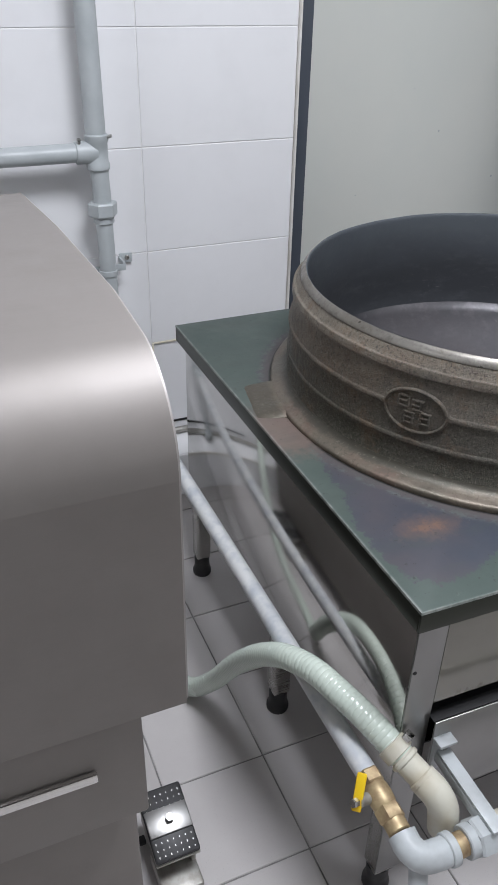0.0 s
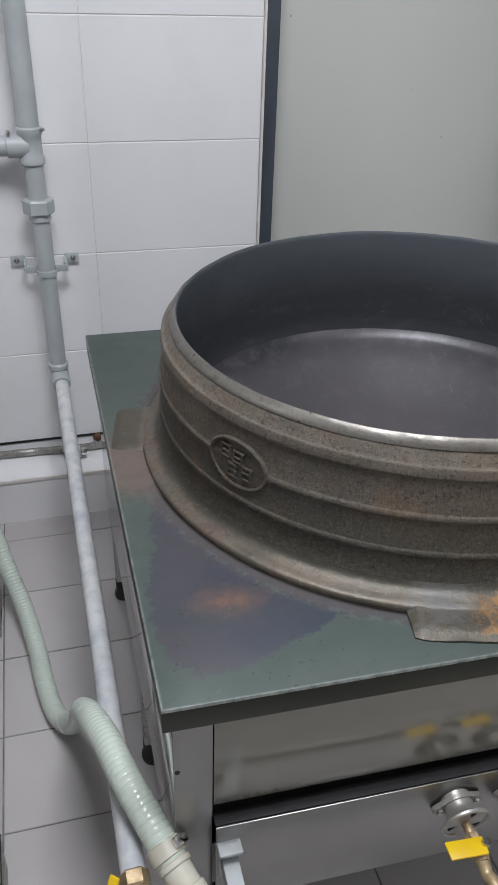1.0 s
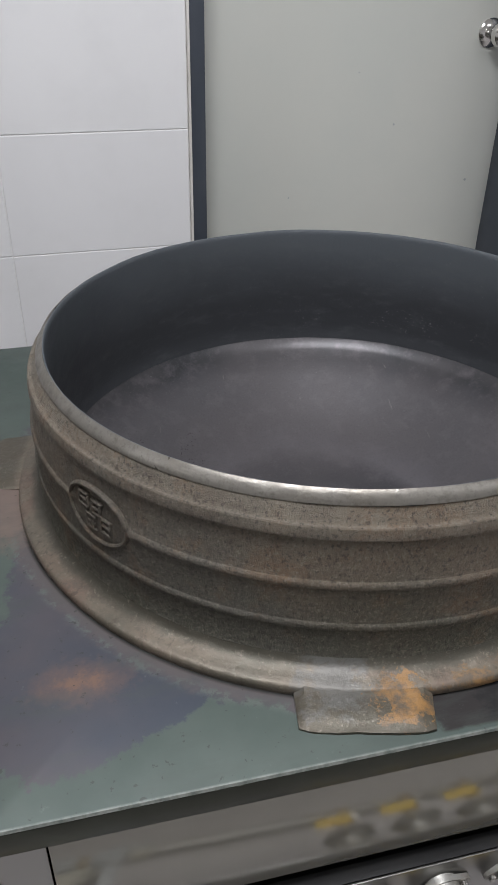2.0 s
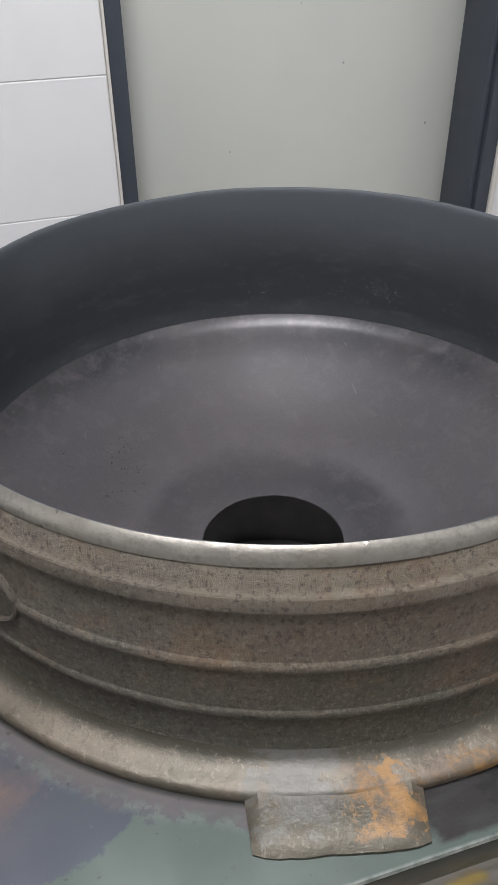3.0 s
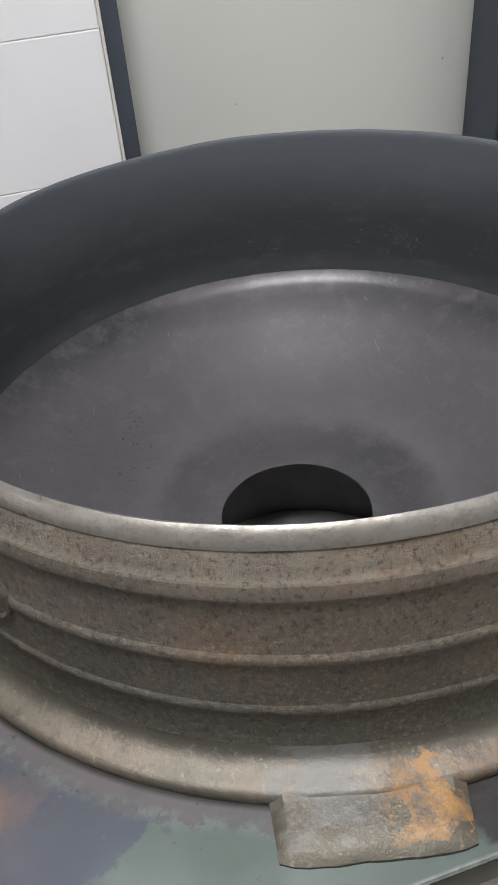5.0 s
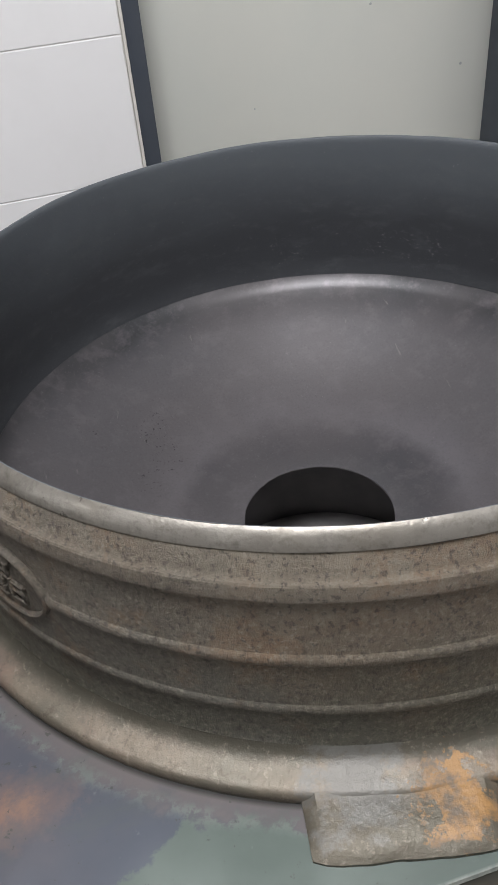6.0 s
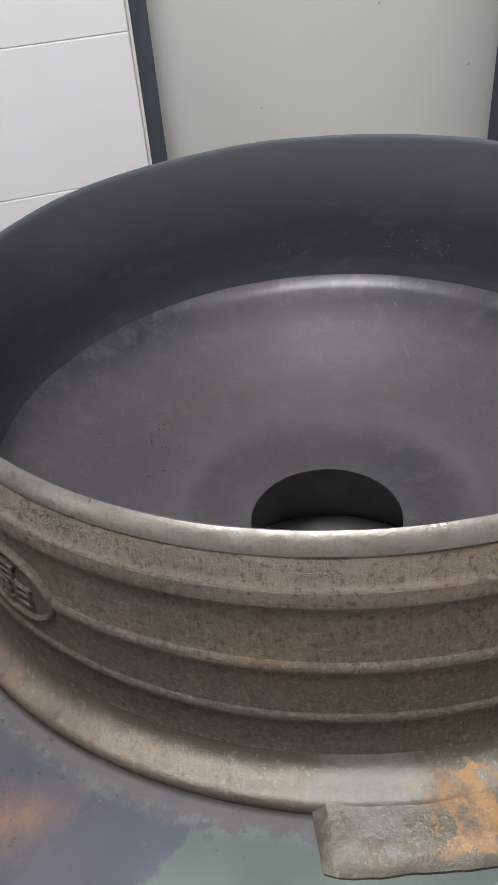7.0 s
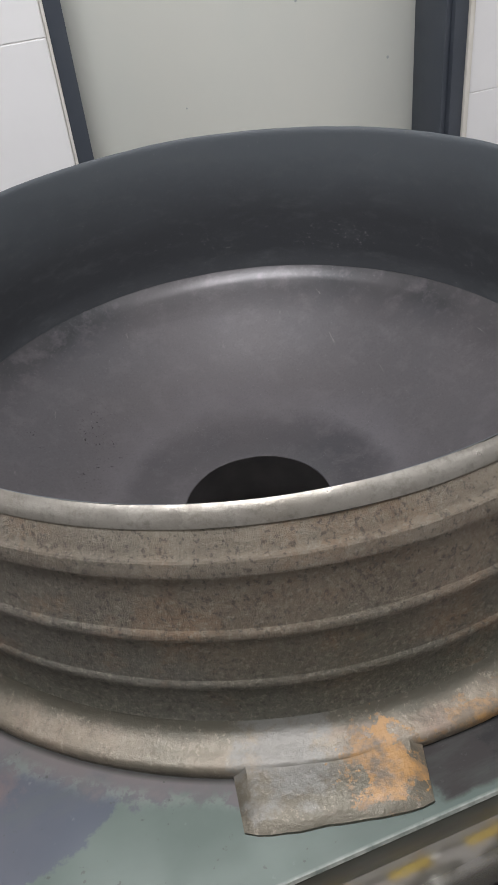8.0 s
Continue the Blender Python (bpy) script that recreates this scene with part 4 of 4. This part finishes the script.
# ---- drain hose ----
HOSE = [(0.33, 1.86, 0.44), (0.42, 1.77, 0.33), (0.484, 1.665, 0.215), (0.515, 1.60, 0.125), (0.543, 1.53, 0.058), (0.562, 1.44, 0.026), (0.574, 1.35, 0.0215), (0.590, 1.275, 0.022), (0.612, 1.225, 0.040), (0.634, 1.165, 0.115),
        (0.645, 1.085, 0.235), (0.652, 1.005, 0.335), (0.662, 0.935, 0.400), (0.678, 0.872, 0.428), (0.694, 0.812, 0.432), (0.713, 0.763, 0.421), (0.735, 0.714, 0.399)]
hose = thing("drain_hose", "pale green ribbed plastic hose with a wire clamp", "hose")
path = smooth_path(HOSE, 0.0016)
part("tube", sweep(path, lambda i: 0.0196 - (0.0007 if i % 5 == 0 else 0.0), 20), "hose", hose)
hd = (Vector(HOSE[-1]) - Vector(HOSE[-2])).normalized()
e0 = Vector(HOSE[-1])
cl = part("clamp_band", lathe([(0.0197, -0.010), (0.0226, -0.009), (0.0226, 0.009), (0.0197, 0.010)], 28, along(e0 - hd * 0.012, e0), closed=True), "pvc", hose)
part("clamp_lug", turn(box(-0.009, -0.006, 0.0215, 0.009, 0.006, 0.032, 0.002), along(e0 - hd * 0.012, e0) @ Matrix.Rotation(radians(90), 4, "X") @ Matrix.Rotation(radians(150), 4, "Y")), "chrome", cl)
adaptor = thing("hose_adaptor", "cream plastic hose adaptor and elbow", "pipe fitting")
part("sleeve", rod(e0 - hd * 0.004, e0 + hd * 0.046, 0.0185), "pvc", adaptor)
part("sleeve_ring", rod(e0 + hd * 0.040, e0 + hd * 0.046, 0.0205), "pvc", adaptor, "yellowed glue ring")
c1 = e0 + hd * 0.042
part("elbow", sweep(smooth_path([c1, c1 + hd * 0.02, c1 + hd * 0.038 + Vector((0.0, 0.004, -0.014)), c1 + hd * 0.046 + Vector((0, 0.006, -0.05))], 0.006), lambda i: 0.0212), "pvc", adaptor)
part("down_pipe", rod(c1 + hd * 0.046 + Vector((0, 0.006, -0.045)), (c1.x + hd.x * 0.046, c1.y + hd.y * 0.046 + 0.01, 0.318), 0.0185), "pvc", adaptor)
for k in (0.002, 0.034):
    part("collar", rod(e0 + hd * k, e0 + hd * (k + 0.008), 0.0213), "pvc", adaptor)

# ---- flexible conduit on the plinth ----
conduit = thing("flexible_conduit", "grey ribbed metal conduit lying along the plinth", "conduit")
cpath = smooth_path([(-0.6, 2.017, 0.166), (0.2, 2.018, 0.165), (0.55, 2.017, 0.164), (0.70, 2.012, 0.163), (0.86, 2.018, 0.164), (1.17, 2.018, 0.165)], 0.0028)
part("tube", sweep(cpath, lambda i: 0.0088 + 0.0012 * (i % 2), 10), "alu", conduit)

# ---- machine on casters ----
mach = thing("stainless_machine", "brushed stainless steel machine cabinet with rounded top on casters", "machine")
prof = [(0.633, 0.745), (0.633, 0.985)]
for i in range(9):
    a = radians(180 - 10 * i)
    prof.append((0.723 + 0.09 * math.cos(a), 0.985 + 0.086 * math.sin(a)))
prof += [(0.80, 1.0745), (1.05, 1.060), (1.30, 1.035), (1.345, 1.02), (1.36, 0.98), (1.36, 0.745)]
part("hood", prism(prof, -0.75, 0.4085), "machine", mach, "brushed stainless hood with a rounded front")
# Thin paler sheet, added to lighten the machine's reflection in the stove side.
part("end_panel", prism([(0.99 + 0.992 * (y - 0.99), 0.90 + 0.985 * (z - 0.90)) for y, z in prof], 0.4087, 0.411), "end", mach, "satin steel end sheet, added to lighten the stove side's reflection")
part("frame", box(-0.74, 0.655, 0.575, 0.372, 1.35, 0.744, 0.003), "machine", mach)
part("rail", box(-0.70, 0.648, 0.655, 0.325, 0.6545, 0.667, 0.002), "chrome", mach)
part("belly", box(-0.70, 0.70, 0.11, 0.368, 1.70, 0.5745, 0.004), "machine", mach)
for y, z0, z1 in ((0.737, 0.866, 0.955), (0.737, 0.642, 0.722)):
    s = part("side_bracket", box(0.4115, y - 0.012, z0, 0.4215, y + 0.03, z1, 0.002), "machine", mach)
    part("screw", solid([(0.0068, 0), (0.006, 0.004), (0.003, 0.006)], 14, along((0.4175, y, z1), (0.4175, y, z1 + 1))), "chrome", s)


def caster(x, y, first=False):
    """A braked caster: housing, twin wheels and a treaded pedal with a steel plate and bolt."""
    c = thing("brake_caster", "black and grey braked caster with a treaded foot pedal", "caster", "casters under the machine")
    part("wheel", rod((x - 0.050, y + 0.022, 0.027), (x - 0.012, y + 0.022, 0.027), 0.027, 28, 0.005), "black", c)
    part("housing", box(x - 0.06, y - 0.004, 0.028, x - 0.002, y + 0.055, 0.080, 0.006), "alu", c)
    part("housing_cheek", box(x - 0.0015, y - 0.046, 0.004, x + 0.008, y + 0.05, 0.052, 0.004), "alu", c)
    part("base", box(x - 0.062, y - 0.088, 0.0, x + 0.008, y - 0.005, 0.026, 0.006), "alu", c)
    part("arm", box(x - 0.042, y - 0.038, 0.030, x - 0.012, y + 0.02, 0.075, 0.004), "alu", c)
    tilt = Matrix.Translation((x - 0.027, y - 0.01, 0.094)) @ Matrix.Rotation(radians(16), 4, "X")
    ped = part("pedal", turn(box(-0.0375, -0.055, -0.005, 0.0375, 0.06, 0.005, 0.004), tilt), "black", c, "black treaded pedal")
    part("pedal_edge", turn(box(-0.0375, -0.057, -0.010, 0.0375, 0.058, -0.0052, 0.002), tilt), "alu", ped)
    tread = bmesh.new()
    for i in range(7):
        for j in range(10):
            u, v = -0.030 + 0.010 * i, -0.047 + 0.0105 * j
            if -0.017 < v < 0.026:
                continue
            box(u - 0.0005, v - 0.0012, 0.0050, u + 0.0005, v + 0.0012, 0.0058, 0, 1, tread)
    tagged(part("tread", turn(tread, tilt), "panel", ped), kind="stuff")
    pl = part("plate", turn(box(-0.036, -0.017, 0.0053, 0.0365, 0.026, 0.009, 0.0015), tilt), "panel", ped, "bright steel plate")
    part("bolt", hexnut(tilt @ Vector((0.002, 0.004, 0.009)), tilt @ Vector((0.002, 0.004, 0.021)), 0.0078), "panel", ped)
    part("swivel", box(x - 0.20, y + 0.018, 0.012, x - 0.0605, y + 0.032, 0.022, 0.002), "black", c)
    part("stem", rod((x - 0.185, y + 0.025, 0.0215), (x - 0.185, y + 0.025, 0.112), 0.012), "black", c)


caster(0.490, 0.938)
caster(0.478, 1.605)
caster(0.395, 1.605)

# ceiling lamps
for x, y, w, d, watts in LAMPS:
    lp = thing("ceiling_panel_lamp", "white flat ceiling light panel, switched on", "lamp", "ceiling light panels")
    part("frame", box(x - w / 2 - 0.02, y - d / 2 - 0.02, 2.378, x + w / 2 + 0.02, y + d / 2 + 0.02, 2.4, 0.003), "galv", lp)

# ---- tiles, piece by piece ----
def tile_mesh(name, w, d, t, mat, bev=0.0012):
    """A tile with its face towards z, corner at the origin."""
    bm = bmesh.new()
    lowv = [bm.verts.new(p) for p in ((0, 0, -0.004), (w, 0, -0.004), (w, d, -0.004), (0, d, -0.004))]
    mid = [bm.verts.new(p) for p in ((0, 0, t - bev), (w, 0, t - bev), (w, d, t - bev), (0, d, t - bev))]
    hi = [bm.verts.new(p) for p in ((bev, bev, t), (w - bev, bev, t), (w - bev, d - bev, t), (bev, d - bev, t))]
    for a, b in ((lowv, mid), (mid, hi)):
        for i in range(4):
            bm.faces.new((a[i], a[(i + 1) % 4], b[(i + 1) % 4], b[i]))
    bm.faces.new(hi)
    me = bpy.data.meshes.new(name)
    bm.to_mesh(me)
    bm.free()
    me.materials.append(M[mat])
    return me


def lay(name, me, parent, m):
    ob = new(name, me)
    ob.parent = parent
    ob.matrix_basis = m
    return ob


P, G = 0.2018, 0.003
fm = tile_mesh("floor_tile", P - G, P - G, 0.0, "floor")
for i in range(-9, 11):
    for j in range(-8, 5):
        x, y = 0.691 + P * i, 1.051 + P * j
        if y + P > 1.93 + P * 0.9:
            continue
        jig = random.uniform(-0.0004, 0.0003)
        lay("tile", fm, floor, pose(x + G / 2, y + G / 2, jig))
rest = bmesh.new()
for i in range(-15, 13):
    for j in range(-17, 5):
        if -9 <= i < 11 and -8 <= j < 5:
            continue
        x, y = 0.691 + P * i, 1.051 + P * j
        if XW < x and x + P < XE and y > YS:
            box(x + G / 2, y + G / 2, -0.006, x + P - G / 2, y + P - G / 2, 0, 0, 1, rest)
rest_ob = obj("floor_tiles_beyond", rest, "floor", floor, smooth=False)
rest_ob["kind"] = "stuff"

ROW, COL, WG = 0.25, 0.389, 0.0018
wm = {}


def wall_tile(x0, x1, z0, z1, parent):
    key = (round(x1 - x0, 4), round(z1 - z0, 4))
    if key not in wm:
        wm[key] = tile_mesh("wall_tile", x1 - x0 - WG, z1 - z0 - WG, 0.0022, "tile", 0.0012)
    lay("tile", wm[key], parent, Matrix.Translation((x0 + WG / 2, YN + 0.003, z0 + WG / 2)) @ Matrix.Rotation(radians(90), 4, "X"))


for r in range(-1, 7):
    z0 = 0.185 + ROW * r
    z1 = z0 + ROW
    for c in range(-4, 2):
        x0 = 0.791 + COL * (c - 0)
        if c == 1:
            continue
        wall_tile(x0, 1.187 if c == 0 else x0 + COL, max(z0, 0.0), z1, wall_n)
    for c in range(3):
        wall_tile(2.067 + 0.36 * c, 2.067 + 0.36 * (c + 1), max(z0, 0.0), z1, wall_ne)
